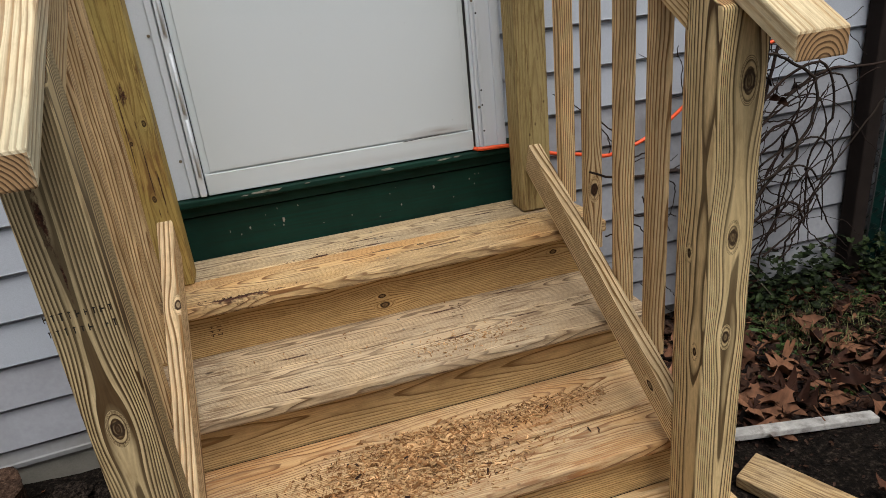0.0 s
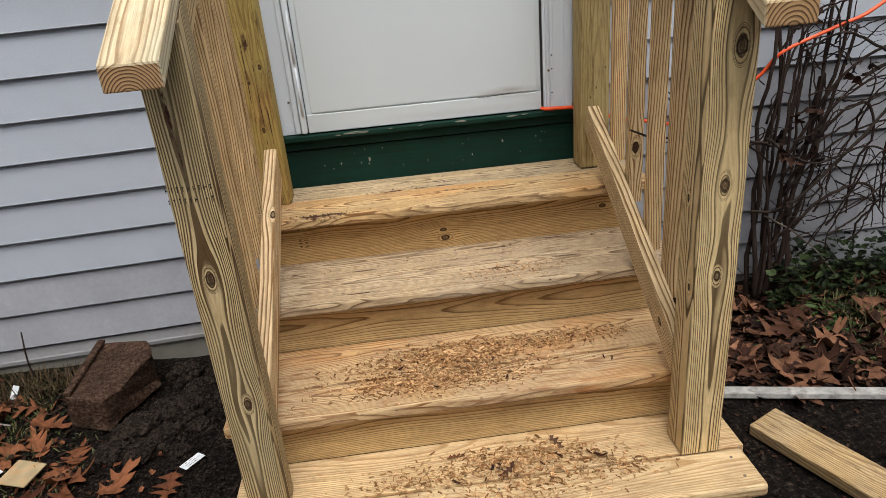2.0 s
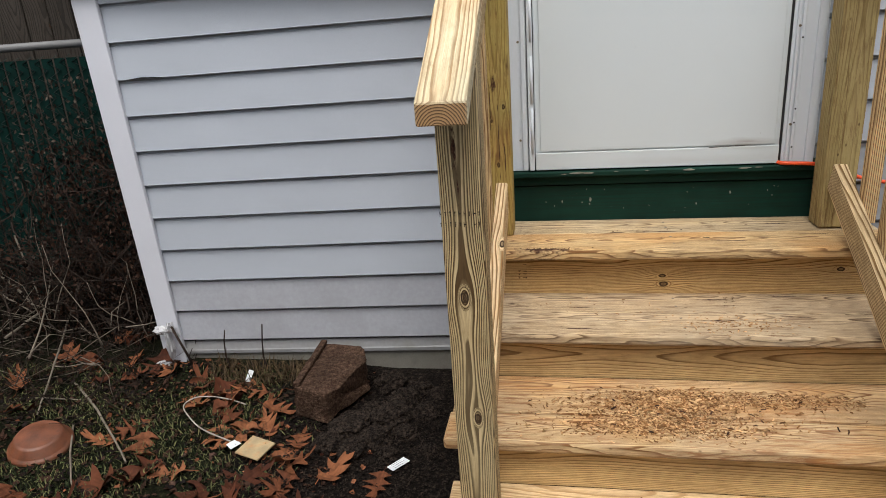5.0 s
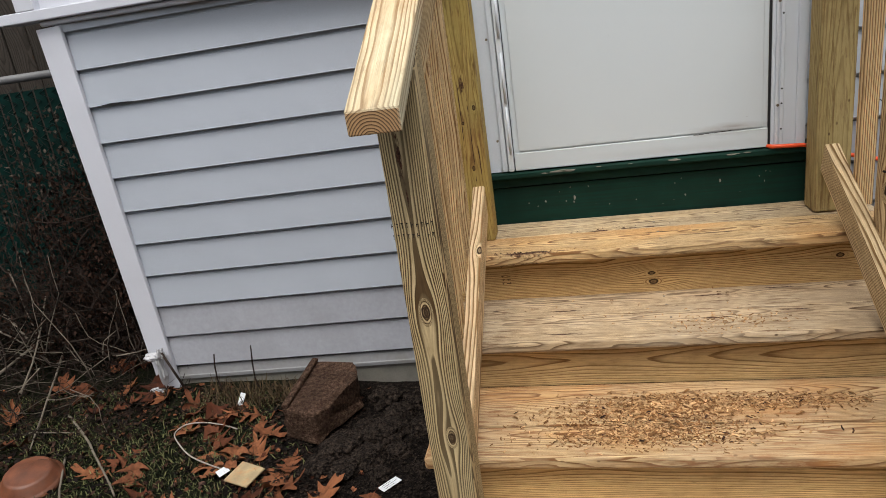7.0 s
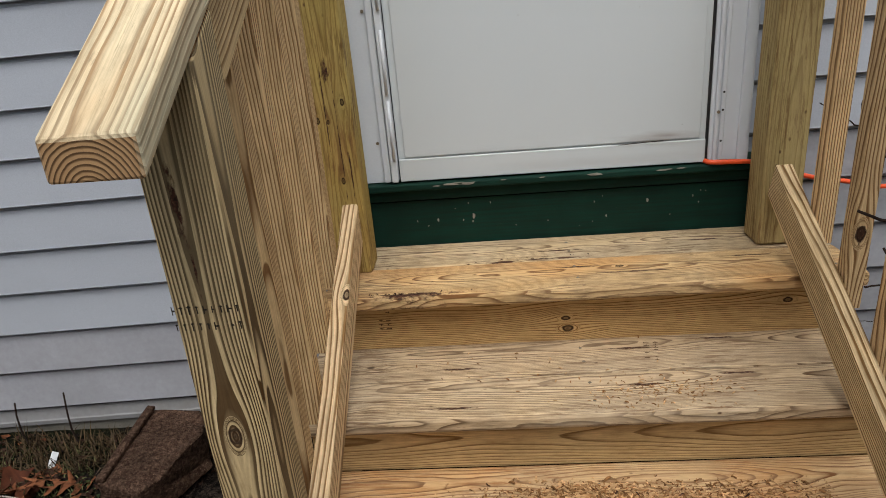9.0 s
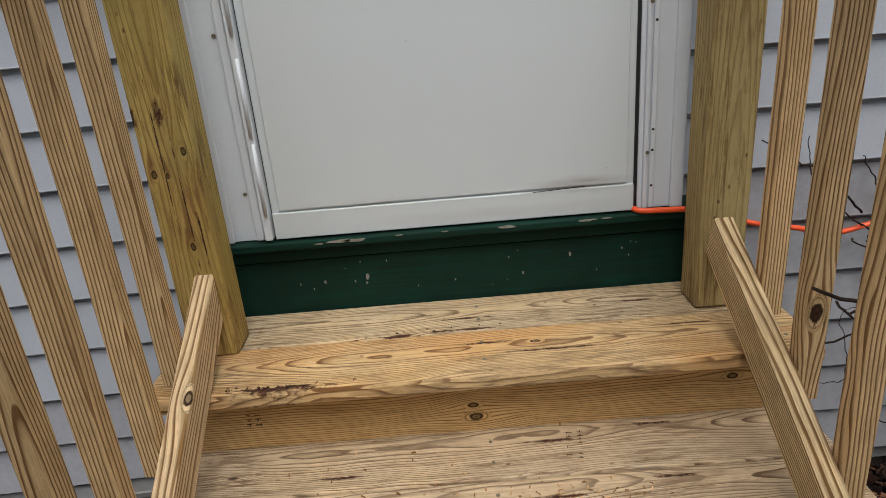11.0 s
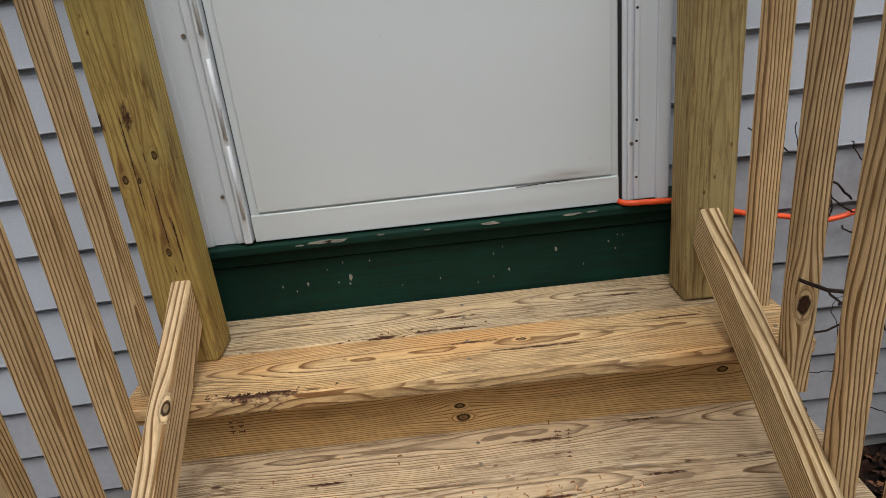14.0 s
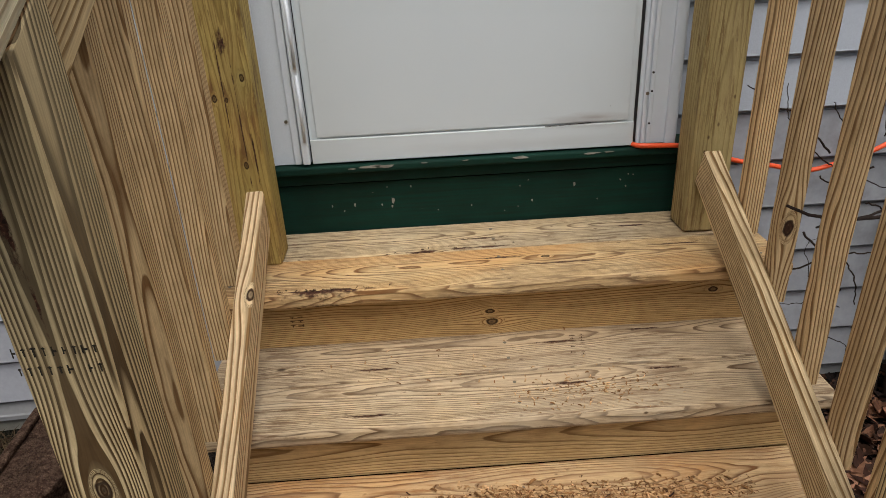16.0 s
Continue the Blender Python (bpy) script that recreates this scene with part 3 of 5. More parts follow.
def build_ground():
    bm = bmesh.new()
    nx, ny, x_lo, x_hi, y_lo, y_hi = 190, 120, -4.2, 3.8, -3.0, 2.0
    grid = [[bm.verts.new((x_lo + (x_hi - x_lo) * i / nx, y_lo + (y_hi - y_lo) * j / ny, 0)) for i in range(nx + 1)] for j in range(ny + 1)]
    for row in grid:
        for v in row:
            v.co.z = ground_z(v.co.x, v.co.y)
    for j in range(ny):
        for i in range(nx):
            bm.faces.new((grid[j][i], grid[j][i + 1], grid[j + 1][i + 1], grid[j + 1][i])).smooth = True
    far = [bm.verts.new(c) for c in ((-400, -400, -0.3), (400, -400, -0.3), (400, 400, -0.3), (-400, 400, -0.3))]
    sides = ([grid[0][i] for i in range(nx + 1)], [grid[j][nx] for j in range(ny + 1)],
             [grid[ny][nx - i] for i in range(nx + 1)], [grid[ny - j][0] for j in range(ny + 1)])
    for k, line in enumerate(sides):
        a, b = far[k], far[(k + 1) % 4]
        half = len(line) // 2
        for i in range(len(line) - 1):
            bm.faces.new((line[i + 1], line[i], a if i < half else b))
        bm.faces.new((line[half], a, b))
    bmesh.ops.recalc_face_normals(bm, faces=bm.faces)
    tagged(part("ground", bm, M_GROUND), "dark garden soil with patchy lawn grass and litter", "ground", kind="structure")


build_ground()


# ---- house front ----
def siding_wall(name, x0, x1, first, courses, step, low_mats, label, top):
    wall = part(name, box(x0, x1, WALL + 0.006, WALL + 0.15, 0.0, top), M_INSIDE)
    tagged(wall, label, "wall", kind="structure")
    z = first - step
    for k in range(courses):
        lo, hi = z + k * step, z + (k + 1) * step
        lo = max(lo, 0.09 if name == "wall_left" else 0.03)
        # each course leans out to a rolled lower edge that overhangs the one below
        outline = [(WALL + 0.005, hi + 0.001), (WALL + 0.0035, hi + 0.001), (WALL + 0.0035, hi - 0.011), (WALL - 0.003, hi - 0.013), (WALL - 0.0165, lo + 0.006),
                   (WALL - 0.0175, lo + 0.002), (WALL - 0.0165, lo), (WALL - 0.010, lo), (WALL - 0.008, lo + 0.003), (WALL + 0.005, lo + 0.003)]
        mat = low_mats.get(k, M_SIDING)
        part("siding_board", prism(outline, x0, x1), mat, wall)
    return wall


def turn_about(ob, x, y, rz, ry):
    """The older wing is not quite square to the stair."""
    ob.matrix_basis = Matrix.Translation((x, y, 0)) @ pose(0, 0, 0, 0, ry, rz) @ Matrix.Translation((-x, -y, 0))


# lowest three courses step darker downwards: painted shade along with splashes
wing = siding_wall("wall_left", -1.535, 0.03, 0.1515, 12, 0.1375, {0: M_SIDING_DIRTY_SHADED, 1: M_SIDING_STAIN_SHADED, 2: M_SIDING_STAIN_SHADED}, "pale grey horizontal vinyl lap siding", 2.9)
# a black plate on the siding stands for the dark of a broken notch
bm = bmesh.new()
low = [(-1.47 + 0.018 * k, 1.2530 + d) for k, d in enumerate((0.0, 0.001, 0.003, 0.005, 0.006, 0.004, 0.0045, 0.003, 0.001, 0.0))]
front = [bm.verts.new((x, WALL - 0.0182, z)) for x, z in low] + [bm.verts.new((x, WALL - 0.0182, 1.2520)) for x, _ in reversed(low)]
bm.faces.new(front)
for v in bmesh.ops.extrude_face_region(bm, geom=list(bm.faces))["geom"]:
    if isinstance(v, bmesh.types.BMVert):
        v.co.y += 0.003
bmesh.ops.recalc_face_normals(bm, faces=bm.faces)
part("notch_plate", bm, M_GAP, wing, "black plate for the dark notch broken out of the siding edge")
turn_about(wing, -1.5, WALL, 2.6, -0.65)
siding_wall("wall_right", 0.945, 3.6, 0.244, 12, 0.1348, {k: M_SIDING_MILDEW for k in range(6)},
            "pale grey vinyl lap siding with mildew stains", 2.9)
tagged(part("wall_over_door", box(-0.04, 0.945, WALL - 0.01, WALL + 0.15, 2.93, 3.2), M_SIDING), "plain grey wall above the door", "wall", kind="structure")
tagged(part("wall_upper", box(-1.62, -0.045, WALL - 0.03, WALL + 0.15, 1.60, 3.2), M_TRIM), "white panelled wall above the ledge", "wall", kind="structure")
tagged(part("wall_upper", box(0.95, 3.6, WALL - 0.01, WALL + 0.15, 1.80, 3.2), M_SIDING), "plain grey upper wall", "wall", kind="structure")
tagged(part("wall_side", box(-1.66, -1.60, WALL + 0.15, 4.0, 0.0, 3.2), M_SIDING), "grey side wall of the house", "wall", kind="structure")
tagged(part("wall_inside", box(-1.60, 3.6, 0.6, 0.7, 0.0, 3.2), M_INSIDE), "plain inner wall behind the door", "wall", kind="structure")
tagged(part("roof", box(-1.9, 3.7, 0.02, 4.0, 3.2, 3.32), M_TRIM), "plain roof slab of the house", "roof", kind="structure")
footing = tagged(part("foundation", box(-1.50, -0.1, WALL - 0.006, WALL + 0.1, -0.1, 0.088, 0.004), M_CONCRETE), "bare concrete foundation strip below the siding", "foundation", kind="structure")
turn_about(footing, -1.5, WALL, 2.6, -0.65)
starter = tagged(part("starter_strip", prism([(WALL - 0.018, 0.086), (WALL - 0.018, 0.100), (WALL - 0.014, 0.104), (WALL - 0.004, 0.104), (WALL - 0.004, 0.086)], -1.53, -0.04),
            M_SIDING_DIRTY_SHADED), "grey vinyl starter strip along the foundation", "trim", kind="structure")
turn_about(starter, -1.5, WALL, 2.6, -0.65)
# corner board: an L of two faces
bm = box(-1.570, -1.470, WALL - 0.030, WALL - 0.012, 0.03, 1.553, 0.003)
box(-1.570, -1.550, WALL - 0.011, WALL + 0.10, 0.03, 1.553, 0.003, bm=bm)
corner = tagged(part("corner_trim", bm, M_TRIM), "white vinyl corner board at the house corner", "trim", kind="structure")
turn_about(corner, -1.47, WALL, 0.0, -2.1)
# ledge with a quarter round under it
bm = box(-1.745, -0.05, WALL - 0.062, WALL + 0.05, 1.575, 1.612, 0.004)
tagged(part("window_ledge", bm, M_TRIM), "white painted window ledge with a square nose", "trim", kind="structure")
tagged(part("ledge_moulding", box(-1.60, -0.05, WALL - 0.034, WALL + 0.0, 1.556, 1.574, 0.005), M_TRIM), "white moulding strip under the window ledge", "trim", kind="structure")
tagged(part("window_post", box(-1.66, -1.58, WALL - 0.06, WALL - 0.012, 1.613, 2.6, 0.003), M_TRIM), "white window post above the ledge", "trim", kind="structure")


# ---- door ----
def build_door():
    door = part("door_1", box(0.060, 0.8435, -0.012, 0.030, 0.868, 2.86, 0.004), M_DOOR)
    tagged(door, "white aluminium storm door, closed, scuffed at the bottom", "door", kind="structure")
    part("panel", box(0.078, 0.828, -0.018, -0.0115, 0.934, 2.80, 0.002), M_DOOR, door)
    part("kick_rail", box(0.062, 0.8415, -0.021, -0.0115, 0.871, 0.930, 0.002), M_DOOR, door)
    hinge = part("hinge_edge", box(0.040, 0.0575, -0.030, 0.0, 0.872, 2.86, 0.003), M_FRAME, door, "long aluminium hinge strip")
    for z in (0.93, 1.10, 1.30, 1.62):
        part("hinge_knuckle", tube([(0.052, -0.032, z), (0.052, -0.030, z + 0.155)], 0.0042, sides=8), M_FRAME, hinge)
    scuff = bmesh.new()
    for k in range(7):
        x = 0.625 + 0.016 * k
        box(x, x + 0.015, -0.0216, -0.0205, 0.9295 + 0.0006 * k, 0.9308 + 0.0006 * k, bm=scuff)
    part("scuff_mark", scuff, M_INK, door, "thin dark scuff")
    frame_ob = part("door_frame", box(-0.047, 0.037, -0.006, 0.06, 0.868, 2.93, 0.003), M_FRAME)
    tagged(frame_ob, "white aluminium door frame with screw holes", "door frame", kind="structure")
    left_stile = part("stile", box(-0.0465, 0.0365, -0.0068, -0.0062, 0.869, 2.92), M_FRAME, frame_ob)
    right_stile = part("stile", box(0.853, 0.945, -0.006, 0.06, 0.868, 2.93, 0.003), M_FRAME, frame_ob)
    part("header", box(0.038, 0.852, -0.006, 0.06, 2.875, 2.93, 0.003), M_FRAME, frame_ob)
    part("edge_flange", box(-0.052, -0.030, -0.016, -0.005, 0.868, 2.93, 0.003), M_FRAME, frame_ob)
    part("edge_flange", box(0.922, 0.950, -0.016, -0.005, 0.868, 2.93, 0.003), M_FRAME, frame_ob)
    part("channel", box(0.018, 0.036, -0.017, -0.005, 0.870, 2.93, 0.003), M_FRAME, frame_ob)
    part("channel", box(0.862, 0.872, -0.015, -0.005, 0.870, 2.93, 0.003), M_FRAME, frame_ob)
    part("channel", box(0.876, 0.888, -0.012, -0.005, 0.870, 2.93, 0.003), M_FRAME, frame_ob)
    # black strips stand for the dark gaps at the door's two edges
    part("gap_strip", box(0.8445, 0.8525, -0.004, 0.03, 0.870, 2.87), M_GAP, frame_ob)
    part("gap_strip", box(0.0575, 0.0598, -0.004, 0.03, 0.870, 2.87), M_GAP, frame_ob)
    screw = tube([(0, 0, 0), (0, -0.003, 0)], 0.0042, sides=8)
    me = None
    for x, z in ((0.8695, 0.995), (0.8695, 1.295), (0.010, 0.975), (0.010, 1.30)):
        if me is None:
            ob = part("screw", screw, M_STEEL, right_stile)
            ob.matrix_basis = pose(x, -0.0145, z)
            me = ob.data
        else:
            shared("screw", me, pose(x, -0.0145 if x > 0.5 else -0.0072, z), right_stile if x > 0.5 else left_stile)
    # raised black discs stand for the dark inside the screw holes
    hole = part("screw_hole_disc", tube([(0, 0, 0), (0, -0.0012, 0)], 0.0028, sides=8), M_GAP, right_stile)
    hole.matrix_basis = pose(0.881, -0.0118, 0.921)
    for z in (0.999, 1.043, 1.26):
        shared("screw_hole_disc", hole.data, pose(0.881, -0.0118, z), right_stile)
    # threshold
    sill = part("door_sill", box(-0.10, 1.05, 0.0, 0.0745, 0.60, 0.8100, 0.002), M_SILL)
    tagged(sill, "dark green painted wooden door sill, chipped", "door sill", kind="structure")
    part("sill_nose", box(-0.10, 1.05, -0.012, 0.0745, 0.8150, 0.8455, 0.003, 2), M_SILL, sill)
    part("sill_cap", box(-0.10, 1.05, -0.034, 0.0745, 0.8470, 0.8660, 0.004, 2), M_SILL, sill)
    rng = random.Random(5)
    face, cap = -0.0006, -0.0344
    spots = [(0.07 + 0.8 * rng.random(), rng.uniform(0.71, 0.80), face, rng.uniform(0.0015, 0.0035)) for _ in range(16)]
    spots += [(0.246, 0.757, face, 0.009), (0.243, 0.742, face, 0.005), (0.150, 0.752, face, 0.006), (0.218, 0.748, face, 0.004), (0.707, 0.772, face, 0.006), (0.60, 0.735, face, 0.004)]
    spots += [(0.205, 0.861, cap, 0.020), (0.235, 0.860, cap, 0.016), (0.155, 0.858, cap, 0.008), (0.43, 0.863, cap, 0.006), (0.565, 0.862, cap, 0.015), (0.33, 0.863, cap, 0.007), (0.74, 0.862, cap, 0.013), (0.78, 0.863, cap, 0.008)]
    for x, z, y, r in spots:
        bm = bmesh.new()
        n = 9
        ring = []
        for k in range(n):
            a = 2 * math.pi * k / n
            rr = r * rng.uniform(0.5, 1.1)
            ring.append(bm.verts.new((x + rr * math.cos(a) * (1.7 if z > 0.84 else 0.6), y, z + rr * math.sin(a) * (0.25 if z > 0.84 else 1.0))))
        f = bm.faces.new(ring)
        made = bmesh.ops.extrude_face_region(bm, geom=[f])
        for v in made["geom"]:
            if isinstance(v, bmesh.types.BMVert):
                v.co.y -= 0.0012
        bmesh.ops.recalc_face_normals(bm, faces=bm.faces)
        part("paint_chip", bm, M_CHIP, sill)


build_door()


# ---- stair ----
def build_stair():
    stair = empty("wooden_stair", pose(0.476, -0.55, 0), "new pressure-treated pine stair with wood chips on its treads", "stairs")

    def put(name, length, width, thick, x, y, z, rx, mat, label="", bevel=0.004, rz=0.0):
        return board(name, length, width, thick, rel(stair, pose(x, y, z, rx, 0, rz)), mat, stair, bevel, label)
    mid, full = (X0 + X1) / 2, X1 - X0
    th = 0.036
    treads = {}
    rows = ((T1, -0.002, -0.165, M_TREAD_BACK, M_TREAD_TOP), (T2, RISE[0] + 0.004, -0.418, M_TREAD_WEATHERED, M_TREAD_WEATHERED),
            (T3, RISE[1] + 0.004, -0.716, M_TREAD_CHIPS, M_TREAD_CHIPS), (T4, RISE[2] + 0.004, -0.965, M_TREAD_LOW, M_TREAD_LOW))
    for k, (z, back, seam, mat_b, mat_f) in enumerate(rows):
        gap = (0.006, 0.006, 0.014, 0.012)[k]
        treads[k, 0] = put("tread_board", full, back - seam - gap, th, mid + 0.004 * (k % 2), (back + seam) / 2, z - th / 2 - (0.002 if k else 0.003), 0, mat_b, bevel=0.005)
        treads[k, 1] = put("tread_board", full, seam - NOSE[k], th, mid - 0.003 * k, (seam + NOSE[k]) / 2, z - th / 2, 0, mat_f, bevel=0.009)
    tops = (T1 - th, T2 - th, T3 - th, T4 - th)
    lows = (T2, T3, T4, 0.01)
    for k in range(4):
        h = tops[k] - lows[k] + 0.006
        put("riser", full - 0.06, h - 0.002, 0.022, mid, RISE[k] + 0.011, (tops[k] + lows[k]) / 2 - 0.004, 90,
            M_RISER_KNOT if k == 0 else M_RISER, bevel=0.002)
    for x in (X0 + 0.05, mid, X1 - 0.05):
        pts = [(-0.003, T1 - th - 0.001)]
        for k in range(4):
            pts += [(RISE[k] + 0.024, tops[k] - 0.001), (RISE[k] + 0.024, (tops[k + 1] if k < 3 else 0.0) - 0.001)]
        pts += [(RISE[3] + 0.25, -0.02), (-0.003, 0.25)]
        bm = prism(pts, x - 0.019, x + 0.019)
        ob = part("stringer", bm, M_STRINGER, stair, "notched stringer")
        ob.matrix_basis = rel(stair, Matrix())
    # deck screws, two at each end of a board
    screw = None
    for k, (z, back, seam, _, _) in enumerate(rows):
        for x in (X0 + 0.05, mid + 0.01, X1 - 0.05):
            for n, y in ((0, (back + seam) / 2 + 0.03), (0, (back + seam) / 2 - 0.03), (1, (seam + NOSE[k]) / 2 + 0.035), (1, (seam + NOSE[k]) / 2 - 0.03)):
                m = rel(treads[k, n], pose(x, y, z - 0.0035 - (0.0 if n else 0.002)))
                if screw is None:
                    screw = part("deck_screw", tube([(0, 0, 0), (0, 0, 0.0042)], 0.004, sides=8), M_STEEL, treads[k, n])
                    screw.matrix_basis = m
                else:
                    shared("deck_screw", screw.data, m, treads[k, n])
    return stair


build_stair()


def sloped(length, x, y, z):
    """Pose of a board whose local x runs up the stair, its width upright: at its middle."""
    m = Matrix.Translation((x, y, z)) @ Euler((0, 0, math.pi / 2)).to_matrix().to_4x4() @ Euler((0, -math.atan(SLOPE), 0)).to_matrix().to_4x4()
    return m


def plumb_board(y0, y1, z_top0, depth, x0, x1, heel=0.0):
    """A sloping board with plumb ends: z_top0 is its top at y0."""
    pts = [(y0, z_top0), (y1, z_top0 + SLOPE * (y1 - y0)), (y1 + heel, z_top0 + SLOPE * (y1 + heel - y0) - depth), (y0, z_top0 - depth)]
    bm = prism(pts, x0, x1)
    bmesh.ops.bevel(bm, geom=list(bm.edges), offset=0.004, segments=2, affect="EDGES", profile=0.5)
    return bm


def seat_part(name, bm, mat, parent, length_mid, label=""):
    """Gives a sloping part its own axes, so that its grain runs along it."""
    m = sloped(0, *length_mid)
    inv = m.inverted()
    for v in bm.verts:
        v.co = inv @ v.co
    ob = part(name, bm, mat, parent, label)
    ob.matrix_basis = rel(parent, m)
    return ob


def build_railing(side):
    left = side < 0
    name = "stair_railing"
    label = ("pine stair railing with square balusters, beside the brown block" if left
             else "pine stair railing with square balusters, beside the dead vine")
    px0 = -0.102 if left else 0.956
    px1 = px0 + 0.089
    base = empty(name, pose((px0 + px1) / 2, -0.92, T4), label, "railing", "stair railings")

    # posts stand up along local x
    def post(y_front, z0, z1, mat, cx=None, half=0.0445):
        cx = (px0 + px1) / 2 if cx is None else cx
        bm = box(z0, z1, -half, half, -0.0445, 0.0445, 0.005, 2)
        if z1 < 1.7:
            for v in bm.verts:
                if v.co.x > (z0 + z1) / 2:
                    v.co.x += SLOPE * v.co.z
        ob = part("post", bm, mat, base)
        m = Matrix(((0, 1, 0, cx), (0, 0, -1, y_front + 0.0445), (1, 0, 0, 0), (0, 0, 0, 1)))
        if m.determinant() < 0:
            m = m @ Matrix.Diagonal((1, 1, -1, 1))
        ob.matrix_basis = rel(base, m)
        return ob

    front = -0.988 if left else -0.972
    end_y = -1.131 if left else -1.101
    rail_bottom = 1.204 if left else 1.201
    top_at = lambda y: rail_bottom + SLOPE * (y - end_y)
    post_top = top_at(front + 0.0445) - 0.001
    post(front, T4 + 0.0006, post_top, M_POST_LEFT if left else M_POST_RIGHT, None if left else 0.996, 0.0445 if left else 0.048)
    rear = -0.188 if left else -0.150
    post(rear, T1 + 0.0006, 1.90, M_POST_REAR_KNOT if left else M_POST_REAR, -0.060 if left else 0.985, 0.049 if left else 0.047)
    # slope-cut cap that fills between post and rail
    rx0 = (-0.109 if left else 0.973)
    rx1 = rx0 + 0.096
    rail_end = rear
    # hand rail, laid flat
    seat_part("handrail", plumb_board(end_y, rail_end, rail_bottom + 0.044, 0.044, rx0, rx1), M_HANDRAIL_STREAKED if left else M_HANDRAIL, base, ((rx0 + rx1) / 2, (end_y + rail_end) / 2, top_at((end_y + rail_end) / 2) + 0.02))
    ix0 = -0.063 if left else 0.949
    ix1 = ix0 + 0.038
    back_y = front + 0.089
    seat_part("upper_rail", plumb_board(back_y + 0.001, rear - 0.001, top_at(back_y) - 0.001, 0.112 if left else 0.095, ix0, ix1), M_RAIL, base,
              ((ix0 + ix1) / 2, (back_y + rear) / 2, top_at((back_y + rear) / 2) - 0.05))
    low_top = lambda y: (0.878 + SLOPE * (y + 0.182)) if left else (0.902 + SLOPE * (y + 0.180))
    low_mid = ((ix0 + ix1) / 2, (back_y + rear) / 2, low_top((back_y + rear) / 2) - 0.05)
    kp = sloped(0, *low_mid).inverted() @ Vector((-0.030, -0.410, low_top(-0.410) - 0.002) if left else (0.949, -0.800, 0.470))
    low_mat = wood("pine_lower_rail", (0.76, 0.60, 0.38) if left else (0.76, 0.60, 0.37), (0.25, 0.14, 0.055) if left else (0.19, 0.10, 0.030), 170, (0.035, -0.045), 0.006, 1.0, knot_scale=0.4, knots=((kp.x, kp.y, kp.z, 0.013),))
    seat_part("lower_rail", plumb_board(back_y + 0.001, -0.189 if left else -0.182, low_top(back_y), 0.100, ix0, ix1, 0.0 if left else 0.030), low_mat, base, low_mid)
    # balusters on the outer face of both rails
    bx0 = ix0 - 0.0385 if left else ix1 + 0.0005
    ys = (-0.322, -0.463, -0.598, -0.716, -0.836) if left else (-0.303, -0.443, -0.590, -0.722, -0.842)
    for k, y in enumerate(ys):
        z_lo, z_hi = low_top(y) - 0.062, top_at(y) - 0.012
        bm = box(z_lo, z_hi, -0.019, 0.019, -0.019, 0.019, 0.0025, 1)
        for v in bm.verts:
            if v.co.x < (z_lo + z_hi) / 2:
                v.co.x += 0.55 * v.co.z
            else:
                v.co.x += SLOPE * v.co.z
        ob = part("baluster", bm, M_BALUSTER_KNOT if k == 1 and not left else M_BALUSTER, base)
        m = Matrix(((0, 1, 0, bx0 + 0.019), (0, 0, -1, y), (1, 0, 0, 0), (0, 0, 0, 1)))
        if m.determinant() < 0:
            m = m @ Matrix.Diagonal((1, 1, -1, 1))
        ob.matrix_basis = rel(base, m)
    return base


rail_left = build_railing(-1)
rail_right = build_railing(1)


# ---- ink stamps: unreadable, as small bars ----
def stamp(parent, m, rows, bar, material):
    """Rows of little ink bars on a board, in its own mesh under the thing."""
    bm = bmesh.new()
    rng = random.Random(rows[0][1] * 13 + len(rows))
    for row, (z, count) in enumerate(rows):
        for k in range(count):
            if rng.random() < 0.12:
                continue
            x = (k - count / 2) * bar * 1.45
            w, h = bar * rng.uniform(0.5, 1.0), bar * 1.7 * rng.uniform(0.7, 1.0)
            if rng.random() < 0.5:
                box(x - w * 0.14, x + w * 0.14, -0.0006, 0, z - h / 2, z + h / 2, bm=bm)
                box(x - w * 0.4, x + w * 0.4, -0.0006, 0, z + h * 0.3, z + h * 0.42, bm=bm)
            else:
                box(x - w * 0.45, x + w * 0.45, -0.0006, 0, z - h * 0.1, z + h * 0.1, bm=bm)
                box(x - w * 0.45, x - w * 0.2, -0.0006, 0, z - h / 2, z + h / 2, bm=bm)
    ob = part("ink_stamp", bm, material, parent, "blurred mill stamp")
    ob.matrix_basis = rel(parent, m)


stamp(next(o for o in rail_left.children if o.name.startswith("post")), pose(-0.056, -0.9882, 0.990), ((0.011, 9), (-0.012, 9)), 0.0070, M_INK)
stair_ob = bpy.data.objects["wooden_stair"]
stamp(stair_ob, pose(0.018, RISE[0] - 0.0002, 0.598, 0, 90, 0), ((0.009, 7), (-0.009, 7)), 0.0078, M_INK_FAINT)
stamp(stair_ob, pose(0.648, -0.330, T2 - 0.0016, -90, 0, 80), ((0.011, 7), (-0.010, 8)), 0.0075, M_INK_FAINT)


